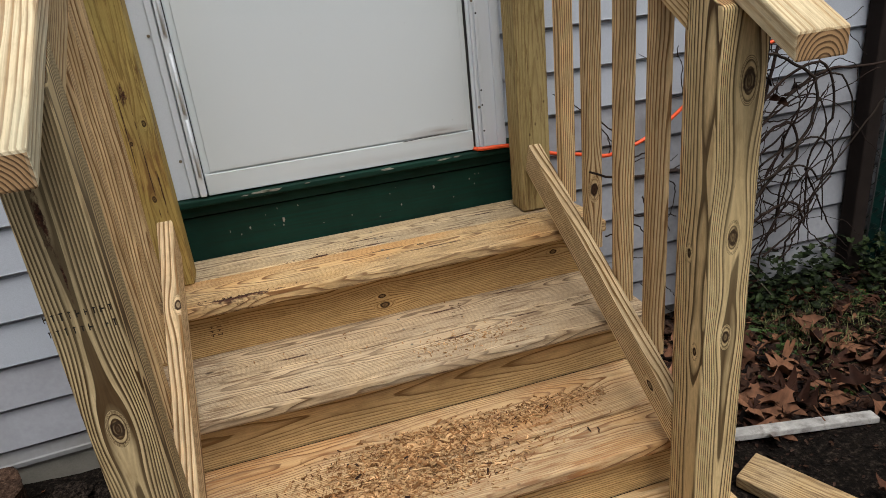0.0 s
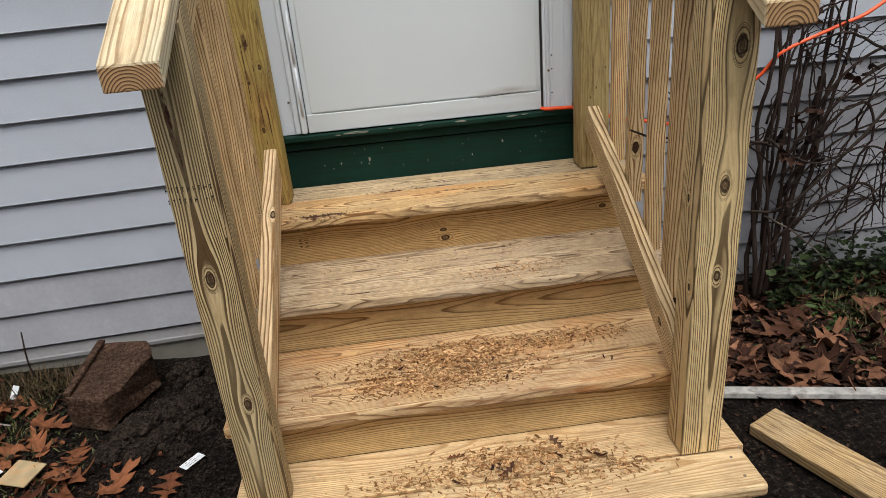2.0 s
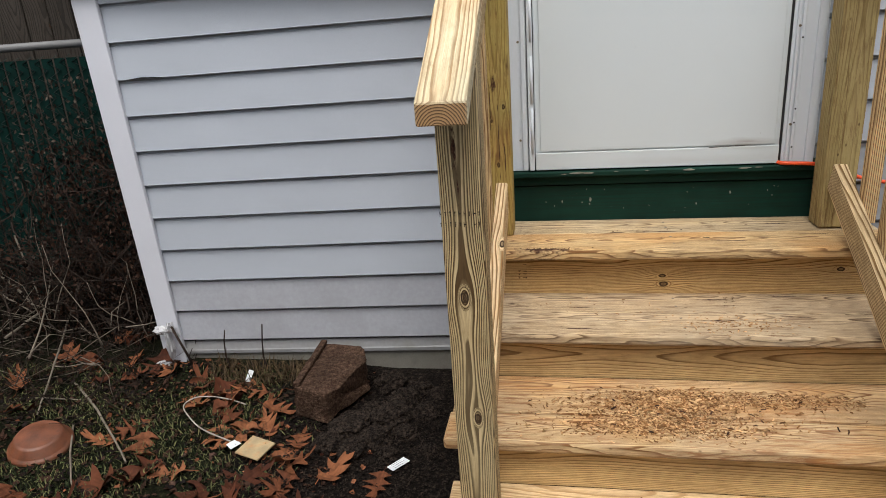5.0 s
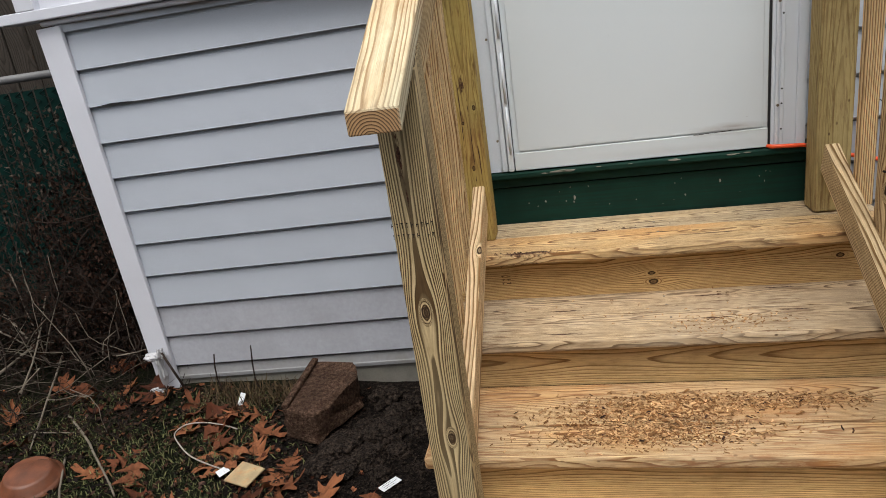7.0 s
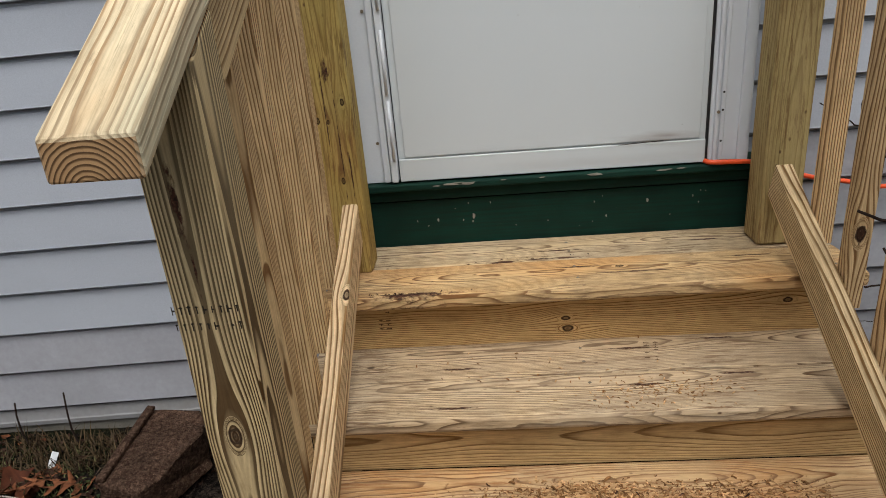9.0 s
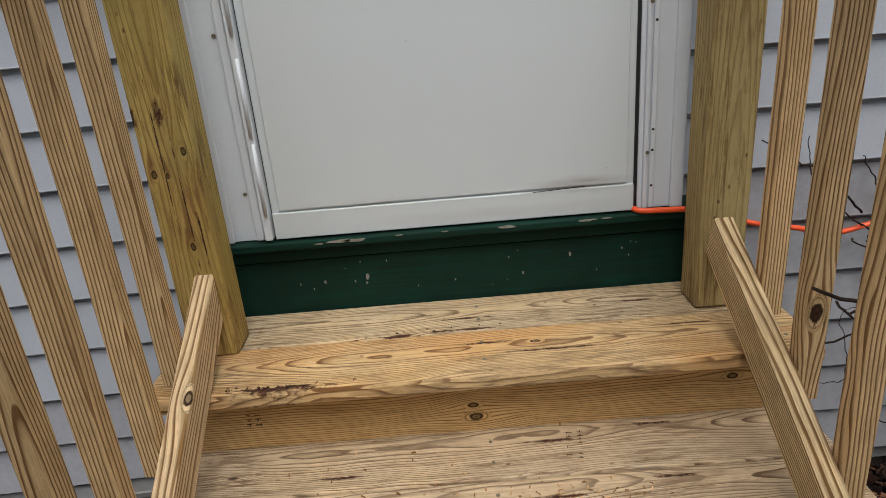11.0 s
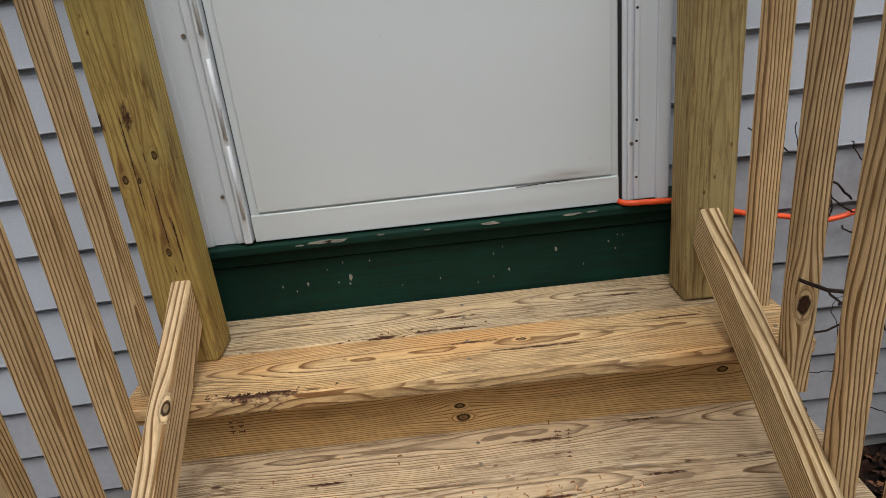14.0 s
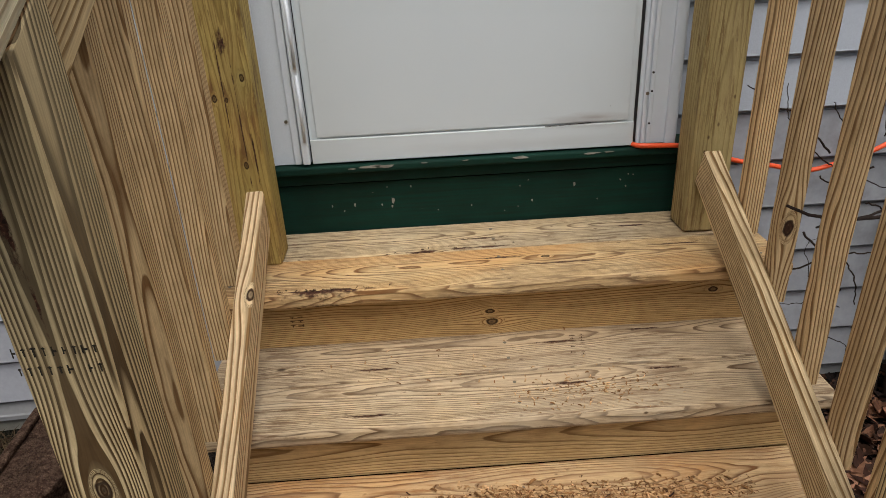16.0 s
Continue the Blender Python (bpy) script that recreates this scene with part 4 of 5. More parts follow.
# ---- wood chips and crumbs ----
def scatter_chips(name, label, spots, z, size, material, seed):
    """Thin curled chips lying on a tread."""
    rng = random.Random(seed)
    bm = bmesh.new()
    for cx, cy, sx, sy, count, (y_lo, y_hi) in spots:
        for _ in range(count):
            x, y = rng.gauss(cx, sx), rng.gauss(cy, sy)
            if not (y_lo < y < y_hi and 0.0 < x < 0.94):
                continue
            ln = rng.uniform(0.4, 1.0) ** 2 * size
            wd = ln * rng.uniform(0.12, 0.34)
            a, tip = rng.uniform(0, 2 * math.pi), rng.uniform(-0.25, 0.25)
            m = Matrix.Translation((x, y, z + 0.0008 + abs(tip) * ln * 0.5)) @ Euler((rng.uniform(-0.3, 0.3), tip, a)).to_matrix().to_4x4()
            curl = rng.uniform(-0.3, 0.3) * ln
            t = 0.0012
            v = [bm.verts.new(m @ Vector(c)) for c in ((-ln / 2, -wd / 2, 0), (0, -wd / 2 + curl * 0.4, t), (ln / 2, -wd / 2, 0),
                                                       (ln / 2, wd / 2, 0), (0, wd / 2 + curl * 0.4, t), (-ln / 2, wd / 2, 0))]
            u = [bm.verts.new(q.co + Vector((0, 0, t))) for q in v]
            bm.faces.new((u[0], u[1], u[4], u[5]))
            bm.faces.new((u[1], u[2], u[3], u[4]))
            for i in range(6):
                bm.faces.new((v[i], v[(i + 1) % 6], u[(i + 1) % 6], u[i]))
    tagged(part(name, bm, material), label, "wood chips", kind="stuff")


TREAD3 = (-0.84, -0.56)
scatter_chips("wood_chips", "fine tan wood chips heaped on the third tread",
              [(0.45, -0.640, 0.085, 0.030, 1500, TREAD3), (0.30, -0.665, 0.10, 0.025, 420, TREAD3), (0.74, -0.628, 0.12, 0.022, 520, TREAD3),
               (0.44, -0.745, 0.12, 0.032, 900, TREAD3), (0.28, -0.775, 0.09, 0.022, 220, TREAD3), (0.5, -0.70, 0.26, 0.07, 180, TREAD3)], T3, 0.016, M_CHIPS, 3)
scatter_chips("sawdust", "fine damp sawdust trodden into the third tread",
              [(0.46, -0.655, 0.070, 0.030, 1700, TREAD3), (0.42, -0.755, 0.10, 0.028, 1200, TREAD3), (0.62, -0.62, 0.16, 0.020, 700, TREAD3), (0.25, -0.70, 0.10, 0.05, 500, TREAD3)], T3 - 0.0004, 0.007, M_SAWDUST, 13)
scatter_chips("wood_chips", "curled pale wood shavings in the heap on the third tread",
              [(0.46, -0.648, 0.050, 0.022, 160, TREAD3), (0.40, -0.75, 0.09, 0.025, 60, TREAD3)], T3 + 0.002, 0.024, M_CHIPS, 14)
TREAD4 = (-1.09, -0.83)
scatter_chips("wood_chips", "wood chips and bark scattered over the lowest tread",
              [(0.55, -0.905, 0.11, 0.030, 1100, TREAD4), (0.30, -0.935, 0.07, 0.022, 240, TREAD4), (0.56, -1.0, 0.12, 0.035, 520, TREAD4),
               (0.80, -0.97, 0.07, 0.022, 160, TREAD4)], T4, 0.017, M_CHIPS, 4)
scatter_chips("wood_chips", "fine wood crumbs on the weathered second tread",
              [(0.62, -0.50, 0.09, 0.030, 260, (-0.575, -0.27)), (0.3, -0.38, 0.2, 0.06, 50, (-0.575, -0.27))], T2, 0.010, M_CHIPS, 5)
scatter_chips("bark_crumbs", "dark bark crumbs strewn among the wood chips",
              [(0.47, -0.69, 0.20, 0.06, 70, TREAD3)], T3, 0.018, M_CHIPS_DARK, 6)
scatter_chips("bark_crumbs", "dark curled bark bits on the lowest tread",
              [(0.53, -0.935, 0.10, 0.03, 12, TREAD4)], T4 + 0.001, 0.034, M_CHIPS_DARK, 8)
scatter_chips("bark_crumbs", "dark bark crumbs on the worn top boards",
              [(0.40, -0.150, 0.09, 0.008, 12, (-0.19, -0.11)), (0.08, -0.322, 0.06, 0.004, 60, (-0.328, -0.310))],
              T1 - 0.001, 0.008, M_CHIPS_DARK, 7)


# ---- leaves ----
def leaf_mesh(seed, lobes, long):
    """A dry oak leaf about 0.12 long: deep rounded bays, bristle-tipped lobes swept forward, curled, with its stalk."""
    rng = random.Random(seed)
    bm = bmesh.new()
    a1, a2, roll = rng.uniform(0, 6), rng.uniform(0, 6), rng.uniform(-0.5, 1.0)
    twist = rng.uniform(-0.5, 0.5)
    length = 0.105 * long

    def lift(x, y):
        u = x / length
        return 0.5 * roll * y * y / 0.04 + 0.10 * (u - 0.5) ** 2 * rng_curl + twist * x * y * 6 + 0.004 * math.sin(x * 90 + a1) + 0.004 * math.sin(y * 110 + a2)

    rng_curl = rng.uniform(0.1, 0.9)
    steps = 40
    rib, sides = [], ([], [])
    for i in range(steps + 1):
        u = i / steps
        rib.append(bm.verts.new((u * length, 0, lift(u * length, 0) - 0.002)))
    for k, sign in enumerate((1, -1)):
        off = rng.uniform(-0.06, 0.06)
        for i in range(steps + 1):
            u = i / steps
            env = 0.048 * math.sin(math.pi * min(1.0, 0.08 + 0.92 * u) ** 0.85) ** 0.75 * (1 if u < 0.97 else 0.4)
            ph = (u + off) * (lobes * 0.5 + 0.5)
            saw = ph - math.floor(ph)
            lobe = (saw / 0.62) ** 1.5 if saw < 0.62 else (1 - (saw - 0.62) / 0.38) ** 2.2
            tooth = 0.12 * abs(math.sin(ph * 9.4 + a2))
            y = sign * max(0.002, env * (0.26 + 0.72 * lobe + tooth * lobe))
            x = u * length + 0.022 * lobe * (0.3 + u * 0.7) - 0.002
            sides[k].append(bm.verts.new((x, y, lift(x, y))))
        line = sides[k]
        for i in range(steps):
            quad = (rib[i], rib[i + 1], line[i + 1], line[i])
            bm.faces.new(quad if sign > 0 else quad[::-1]).smooth = True
    tube([(0, 0, lift(0, 0) - 0.002), (-0.016, 0.003, 0.004), (-0.034 * long, 0.010, 0.008)], 0.0012, bm, 4)
    for v in bm.verts:
        v.co.x -= length * 0.5
    me = bpy.data.meshes.new("leaf")
    bm.to_mesh(me)
    bm.free()
    return me


LEAVES = [leaf_mesh(s, lob, lon) for s, lob, lon in ((1, 7, 1.1), (2, 6, 0.95), (3, 7, 1.2), (4, 8, 1.1), (5, 6, 1.15), (6, 7, 1.25), (7, 5, 0.9), (8, 8, 1.2))]
for me in LEAVES:
    me.materials.append(M_LEAF)


# copies that carry the right side's shade in their colour
LEAVES_SHADED = [me.copy() for me in LEAVES]
for me in LEAVES_SHADED:
    me.materials.clear()
    me.materials.append(M_LEAF_BROWN_SHADED)
SOIL_LIFT = 0.010


def lay_leaf(x, y, scale, rng, lift=0.0):
    ob = new("fallen_leaf", rng.choice(LEAVES if x < 1.0 else LEAVES_SHADED))
    ob.matrix_basis = (Matrix.Translation((x, y, ground_z(x, y) + SOIL_LIFT + lift)) @ Euler((rng.uniform(-0.28, 0.28), rng.uniform(-0.28, 0.28), rng.uniform(0, 6.28))).to_matrix().to_4x4()
                       @ Matrix.Diagonal((scale, scale, scale * rng.uniform(0.7, 1.7), 1)))
    tagged(ob, "dry russet oak leaf lying on the ground" if x < 1.0 else "brown oak leaf in a shaded tone below the dead vine", "leaf", "fallen leaves")


rng = random.Random(21)
for x, y in ((-1.906, 0.207), (-1.79, 0.226), (-1.851, -0.053), (-2.05, 0.036), (-1.937, -0.351), (-1.501, -0.499), (-1.427, -0.426), (-1.318, -0.533),
             (-1.37, -0.723), (-1.252, -0.666), (-1.187, -0.645), (-1.306, -0.132), (-1.256, -0.269), (-1.152, -0.195), (-1.098, -0.324), (-1.0, -0.188),
             (-1.052, -0.46), (-0.907, -0.393), (-0.976, -0.723), (-0.86, -0.66), (-0.79, -0.50), (-0.742, -0.689)):
    lay_leaf(x, y, rng.uniform(1.1, 1.75), rng)
for x, y in ((-0.769, -0.442), (-0.746, -0.58), (-0.72, -0.76), (-0.59, -0.584), (-0.43, -0.65), (-1.10, -0.16), (-1.13, -0.24), (-1.20, -0.22), (-0.9, -0.30), (-1.6, -0.8), (-1.1, -0.9)):
    lay_leaf(x, y, rng.uniform(0.8, 1.4), rng)
for x, y in ((1.604, -0.303), (1.67, -0.50), (1.92, -0.098), (1.96, -0.30), (1.83, -0.52), (2.024, -0.484), (1.45, -0.40), (1.52, -0.50),
             (1.50, -0.20), (1.62, -0.15), (1.74, -0.38), (1.80, -0.25), (1.88, -0.42), (1.86, -0.70), (1.93, -0.66), (1.62, -0.95), (1.55, -0.58), (1.38, -0.30),
             (2.10, -0.36), (1.70, -0.08), (1.41, -0.48), (2.2, -0.55), (1.56, -0.40), (1.66, -0.26)):
    lay_leaf(x, y, rng.uniform(1.0, 1.7), rng, rng.uniform(0.0, 0.015))
for _ in range(30):
    x, y = rng.uniform(1.32, 2.45), rng.uniform(-0.56, -0.0)
    lay_leaf(x, y, rng.uniform(0.7, 1.4), rng, rng.uniform(0, 0.02))


def litter(name, label, count, area, skip, size, material, seed, shape="leaf", tall=0.0):
    """Loose scraps that nobody could count, in one mesh."""
    rng = random.Random(seed)
    bm = bmesh.new()
    x0, x1, y0, y1 = area
    for _ in range(count):
        x, y = rng.uniform(x0, x1), rng.uniform(y0, y1)
        if skip(x, y, rng):
            continue
        z = ground_z(x, y) + tall * rng.random() ** 2
        s = size * rng.uniform(0.5, 1.3)
        m = Matrix.Translation((x, y, z)) @ Euler((rng.uniform(-0.5, 0.5), rng.uniform(-0.5, 0.5), rng.uniform(0, 6.28))).to_matrix().to_4x4()
        if shape == "blade":
            lean, turn = rng.uniform(0.2, 1.5), rng.uniform(0, 6.28)
            d = Vector((math.cos(turn) * lean, math.sin(turn) * lean, 1)).normalized()
            w = Vector((-math.sin(turn), math.cos(turn), 0)) * 0.0021
            p = Vector((x, y, z - 0.003))
            tip = p + d * s - Vector((0, 0, lean * s * 0.25))
            knee = p + d * s * 0.55
            v = [bm.verts.new(c) for c in (p - w, p + w, knee + w * 0.8, knee - w * 0.8, tip)]
            bm.faces.new((v[0], v[1], v[2], v[3]))
            bm.faces.new((v[3], v[2], v[4]))
        else:
            k = rng.randint(5, 8)
            ring = [bm.verts.new(m @ Vector((s * rng.uniform(0.35, 1.0) * math.cos(6.283 * i / k), 0.7 * s * rng.uniform(0.35, 1.0) * math.sin(6.283 * i / k),
                                             0.006 + s * rng.uniform(0.0, 0.35)))) for i in range(k)]
            c = bm.verts.new(m @ Vector((0, 0, 0.005)))
            for i in range(k):
                bm.faces.new((c, ring[i], ring[(i + 1) % k]))
    tagged(part(name, bm, material), label, "litter" if shape == "leaf" else "grass", kind="stuff")


for x, y in ((-1.56, -0.02), (-1.62, -0.10), (-1.70, 0.02), (-1.50, -0.06), (-1.74, -0.16), (-2.1, -0.2), (-2.2, -0.42), (-2.05, -0.55), (-1.95, -0.70), (-1.42, -0.86), (-0.98, -0.42), (-0.86, -0.80), (-0.62, -0.78)):
    lay_leaf(x, y, rng.uniform(0.95, 1.5), rng, 0.006)

litter("grass", "short dark green lawn grass with bare spots", 54000, (-3.7, -0.72, -2.4, -0.02),
       lambda x, y, r: min(x + 3.7, y + 2.4) < 1.5 * r.random() ** 2 + 0.3 * noise.noise((x * 2, y * 2, 6)) or (x > -0.95 and r.random() < 0.75) or noise.noise((x * 4, y * 4, 0)) < -0.15 + 0.3 * r.random() - 0.2, 0.032, M_GRASS, 31, "blade")
litter("dead_grass", "pale dead grass tufts along the foundation", 700, (-1.30, -0.86, -0.14, 0.03), lambda x, y, r: r.random() < 0.1, 0.075, M_STRAW, 32, "blade")
litter("dead_grass", "pale straw bits caught in the lawn", 2600, (-3.0, -0.75, -1.6, 0.0), lambda x, y, r: noise.noise((x * 3, y * 3, 7)) < 0.0, 0.035, M_STRAW, 33, "blade")
litter("leaf_litter", "russet leaf crumbs among the grass", 1500, (-3.0, -0.5, -1.6, 0.05), lambda x, y, r: noise.noise((x * 2.5, y * 2.5, 9)) < -0.05, 0.017, M_LEAF, 46)
litter("leaf_litter", "dark wet leaf scraps on the lawn", 7500, (-3.2, -0.60, -1.6, 0.05), lambda x, y, r: x > -0.8 and r.random() < 0.6, 0.016, M_LEAF_DARK, 34)
litter("leaf_litter", "dense brown leaf litter below the vine", 2600, (1.2, 2.9, -0.62, 0.06), lambda x, y, r: x < 1.35 and y < -0.4, 0.034, M_LEAF_DARK, 35)
litter("leaf_litter", "brown leaf fragments in a shaded tone below the vine", 700, (1.3, 2.6, -0.60, 0.04), lambda x, y, r: False, 0.032, M_LEAF_BROWN_SHADED, 36)
litter("leaf_litter", "small dark crumbs on bare soil", 1300, (1.15, 2.6, -1.5, -0.55), lambda x, y, r: False, 0.010, M_LEAF_DARK, 37)
litter("grass", "tufts of grass by the fence post", 2200, (1.85, 3.0, -0.45, -0.10), lambda x, y, r: noise.noise((x * 4, y * 4, 3)) < -0.1, 0.070, M_GRASS, 38, "blade")
litter("lawn_weeds", "small round weed leaves among the lawn grass", 2600, (-3.0, -0.78, -1.6, 0.0), lambda x, y, r: noise.noise((x * 3, y * 3, 5)) < -0.1, 0.009, M_WEED, 47)
litter("ground_ivy", "low green ground ivy below the wall", 1300, (1.70, 2.7, -0.34, 0.03), lambda x, y, r: noise.noise((x * 4, y * 4, 2)) < -0.15, 0.026, M_IVY, 39)
litter("ground_ivy", "ivy and nettles in a shaded colour heaped against the siding foot", 1500, (1.66, 2.75, -0.16, 0.045), lambda x, y, r: noise.noise((x * 5, y * 5, 8)) < -0.25, 0.024, M_IVY_SHADED, 49, "leaf", 0.17)
litter("ground_ivy", "small green weed beside the white board", 34, (1.73, 1.90, -0.58, -0.46), lambda x, y, r: False, 0.026, M_IVY, 40)
litter("ground_ivy", "sparse weeds among the fallen leaves", 130, (1.5, 2.4, -0.45, -0.2), lambda x, y, r: False, 0.020, M_IVY, 41)


# ---- garden block and soil lumps ----
def build_block():
    """A broken paver with a raised lip, lying tilted on the soil."""
    outline = [(-0.085, -0.125), (0.035, -0.165), (0.125, 0.045), (0.085, 0.150), (-0.065, 0.165)]
    bm = bmesh.new()
    lo = [bm.verts.new((x * 1.02, y * 1.02, 0)) for x, y in outline]
    hi = [bm.verts.new((x, y, 0.115)) for x, y in outline]
    bm.faces.new(lo[::-1])
    bm.faces.new(hi)
    for i in range(5):
        bm.faces.new((lo[i], lo[(i + 1) % 5], hi[(i + 1) % 5], hi[i]))
    bmesh.ops.bevel(bm, geom=list(bm.edges), offset=0.008, segments=2, affect="EDGES", profile=0.5)
    bmesh.ops.triangulate(bm, faces=bm.faces)
    bmesh.ops.subdivide_edges(bm, edges=list(bm.edges), cuts=3, use_grid_fill=True)
    for v in bm.verts:
        rough = 0.016 if v.co.x > 0.05 else 0.006
        v.co += rough * Vector(noise.noise_vector(v.co * 30)) + 0.35 * rough * Vector(noise.noise_vector(v.co * 110))
    ob = part("garden_block", bm, M_BLOCK)
    ob.matrix_basis = pose(-0.745, -0.165, 0.040, 3, 4, 4) @ Matrix.Scale(1.10, 4)
    tagged(ob, "broken brown paver block with a raised lip, on soil", "block")
    lip = bmesh.new()
    box(-0.012, 0.012, -0.145, 0.145, 0, 0.016, 0.005, 2, lip)
    bmesh.ops.subdivide_edges(lip, edges=list(lip.edges), cuts=4, use_grid_fill=True)
    for v in lip.verts:
        v.co += 0.003 * Vector(noise.noise_vector(v.co * 60))
    lp = part("lip", lip, M_BLOCK, ob)
    lp.matrix_basis = pose(-0.066, 0.018, 0.113, 0, 0, -4)


build_block()


def lump(name, label, x, y, r, seed, material, flat=0.6):
    bm = bmesh.new()
    bmesh.ops.create_icosphere(bm, subdivisions=4, radius=r)
    for v in bm.verts:
        p = v.co * (1.0 / r)
        v.co *= 1 + 0.35 * noise.noise(p * 1.4 + Vector((seed, 0, 0))) + 0.22 * noise.noise(p * 4 + Vector((seed, 3, 0))) + 0.12 * noise.noise(p * 9 + Vector((seed, 7, 0)))
        v.co.z *= flat
    ob = part(name, bm, material)
    ob.matrix_basis = pose(x, y, ground_z(x, y) + r * flat * 0.35, 0, 0, seed * 50)
    tagged(ob, label, "soil clod", "soil clods")


rng = random.Random(44)
for k, (x, y, r) in enumerate(((-0.60, -0.37, 0.075), (-0.474, -0.27, 0.068), (-0.50, -0.40, 0.060), (-0.56, -0.47, 0.052), (-0.66, -0.45, 0.050), (-0.54, -0.02, 0.065),
                               (-0.46, -0.12, 0.055), (-0.40, -0.36, 0.042), (-0.36, -0.22, 0.045), (-0.30, -0.45, 0.030), (-0.54, -0.25, 0.060), (-0.44, -0.48, 0.034), (-0.42, -0.04, 0.050), (-0.33, -0.08, 0.036))):
    lump("soil_clod", "lump of dark wet soil", x, y, r, k, M_CLOD)
litter("soil_crumbs", "loose dark soil crumbs beside the stair", 7000, (-0.85, -0.12, -0.95, 0.04), lambda x, y, r: False, 0.0075, M_CLOD, 45)


# ---- small garden things ----
def slab(name, corners, z, thick, material, label, category):
    """A thin plate from its four corners."""
    bm = bmesh.new()
    lo = [bm.verts.new((x, y, z)) for x, y in corners]
    hi = [bm.verts.new((x, y, z + thick)) for x, y in corners]
    bm.faces.new(lo[::-1])
    bm.faces.new(hi)
    for i in range(4):
        bm.faces.new((lo[i], lo[(i + 1) % 4], hi[(i + 1) % 4], hi[i]))
    bmesh.ops.recalc_face_normals(bm, faces=bm.faces)
    ob = part(name, bm, material)
    tagged(ob, label, category)
    return ob


def bars(parent, p, along, across, count, material):
    """Lines of print too small to read."""
    bm = bmesh.new()
    for k in range(count):
        o = Vector(p) + Vector(across) * (k + 0.5) / count
        a, b = o + Vector(along) * 0.12, o + Vector(along) * (0.85 if k % 2 else 0.65)
        tube([a, b], 0.0006, bm, 4)
    part("print", bm, material, parent)


tag = slab("plant_tag", ((-0.421, -0.560), (-0.396, -0.578), (-0.352, -0.522), (-0.378, -0.505)), ground_z(-0.39, -0.54) + 0.012, 0.0015, M_TAG,
           "white plastic plant tag lying on soil", "plant tag")
bars(tag, (-0.418, -0.558, ground_z(-0.39, -0.54) + 0.0138), (0.042, 0.053, 0), (0.022, -0.016, 0), 3, M_INK)
bm = box(-0.010, 0.010, -0.0008, 0.0008, 0.0, 0.085, 0.0005, 1)
tg = part("plant_tag", bm, M_TAG)
tg.matrix_basis = pose(-1.130, -0.120, 0.022, -22, 24, 8)
tagged(tg, "white plastic plant tag stuck in the soil", "plant tag")
gz = ground_z(-0.9, -0.52) + 0.02
packet = slab("seed_packet", ((-0.956, -0.551), (-0.858, -0.585), (-0.835, -0.490), (-0.935, -0.452)), gz, 0.004, M_SEED, "faded yellow seed packet lying on leaves", "packet")
slab("paper_label", ((-1.005, -0.515), (-0.975, -0.540), (-0.955, -0.505), (-0.985, -0.482)), gz + 0.006, 0.0015, M_TAG, "small white paper label beside the packet", "label")
pts = smooth_path([(-1.05, -0.265, 0.05), (-1.12, -0.245, 0.055), (-1.20, -0.235, 0.06), (-1.265, -0.255, 0.065), (-1.285, -0.305, 0.06), (-1.225, -0.37, 0.055), (-1.136, -0.435, 0.05),
                   (-0.99, -0.495, 0.045)], 8)
tagged(part("white_cord", tube(pts, 0.0027, sides=6), plain("pale_cord", (0.32, 0.28, 0.245), 0.6)), "pale cord looped on the grass", "cord")
for x, top in ((-1.225, 0.25), (-1.058, 0.28)):
    pts = [(x + 0.008 * math.sin(z * 30), -0.02 - 0.02 * (z / top), z) for z in (0.0, 0.06, 0.13, 0.2, top)]
    tagged(part("plant_stake", tube([(a - 0.015 + 0.07 * c, b, c) for a, b, c in pts], 0.0042, sides=5, taper=0.6), M_VINE), "thin dark dead plant stalk by the wall", "plant stalk", "plant stalks")


def build_pot():
    """A clay saucer lying upside down."""
    prof = [(0.0, 0.076), (0.050, 0.074), (0.074, 0.066), (0.080, 0.068), (0.090, 0.058), (0.104, 0.030), (0.108, 0.024), (0.117, 0.020), (0.119, 0.004), (0.113, 0.0), (0.103, 0.002), (0.083, 0.052), (0.0, 0.062)]
    bm = bmesh.new()
    n = 36
    rings = [[bm.verts.new((r * math.cos(6.2832 * k / n), r * math.sin(6.2832 * k / n), z)) for k in range(n)] if r else [bm.verts.new((0, 0, z))] for r, z in prof]
    for a, b in zip(rings, rings[1:]):
        for k in range(n):
            quad = [a[k % len(a)], a[(k + 1) % n % len(a)], b[(k + 1) % n % len(b)], b[k % len(b)]]
            quad = list(dict.fromkeys(quad))
            bm.faces.new(quad).smooth = True
    bmesh.ops.recalc_face_normals(bm, faces=bm.faces)
    ob = part("clay_saucer", bm, M_POT)
    ob.matrix_basis = pose(-1.705, -0.555, ground_z(-1.705, -0.555) + 0.006, 9, 5, 20) @ Matrix.Scale(0.90, 4)
    tagged(ob, "upturned terracotta plant saucer on the grass", "saucer")


build_pot()


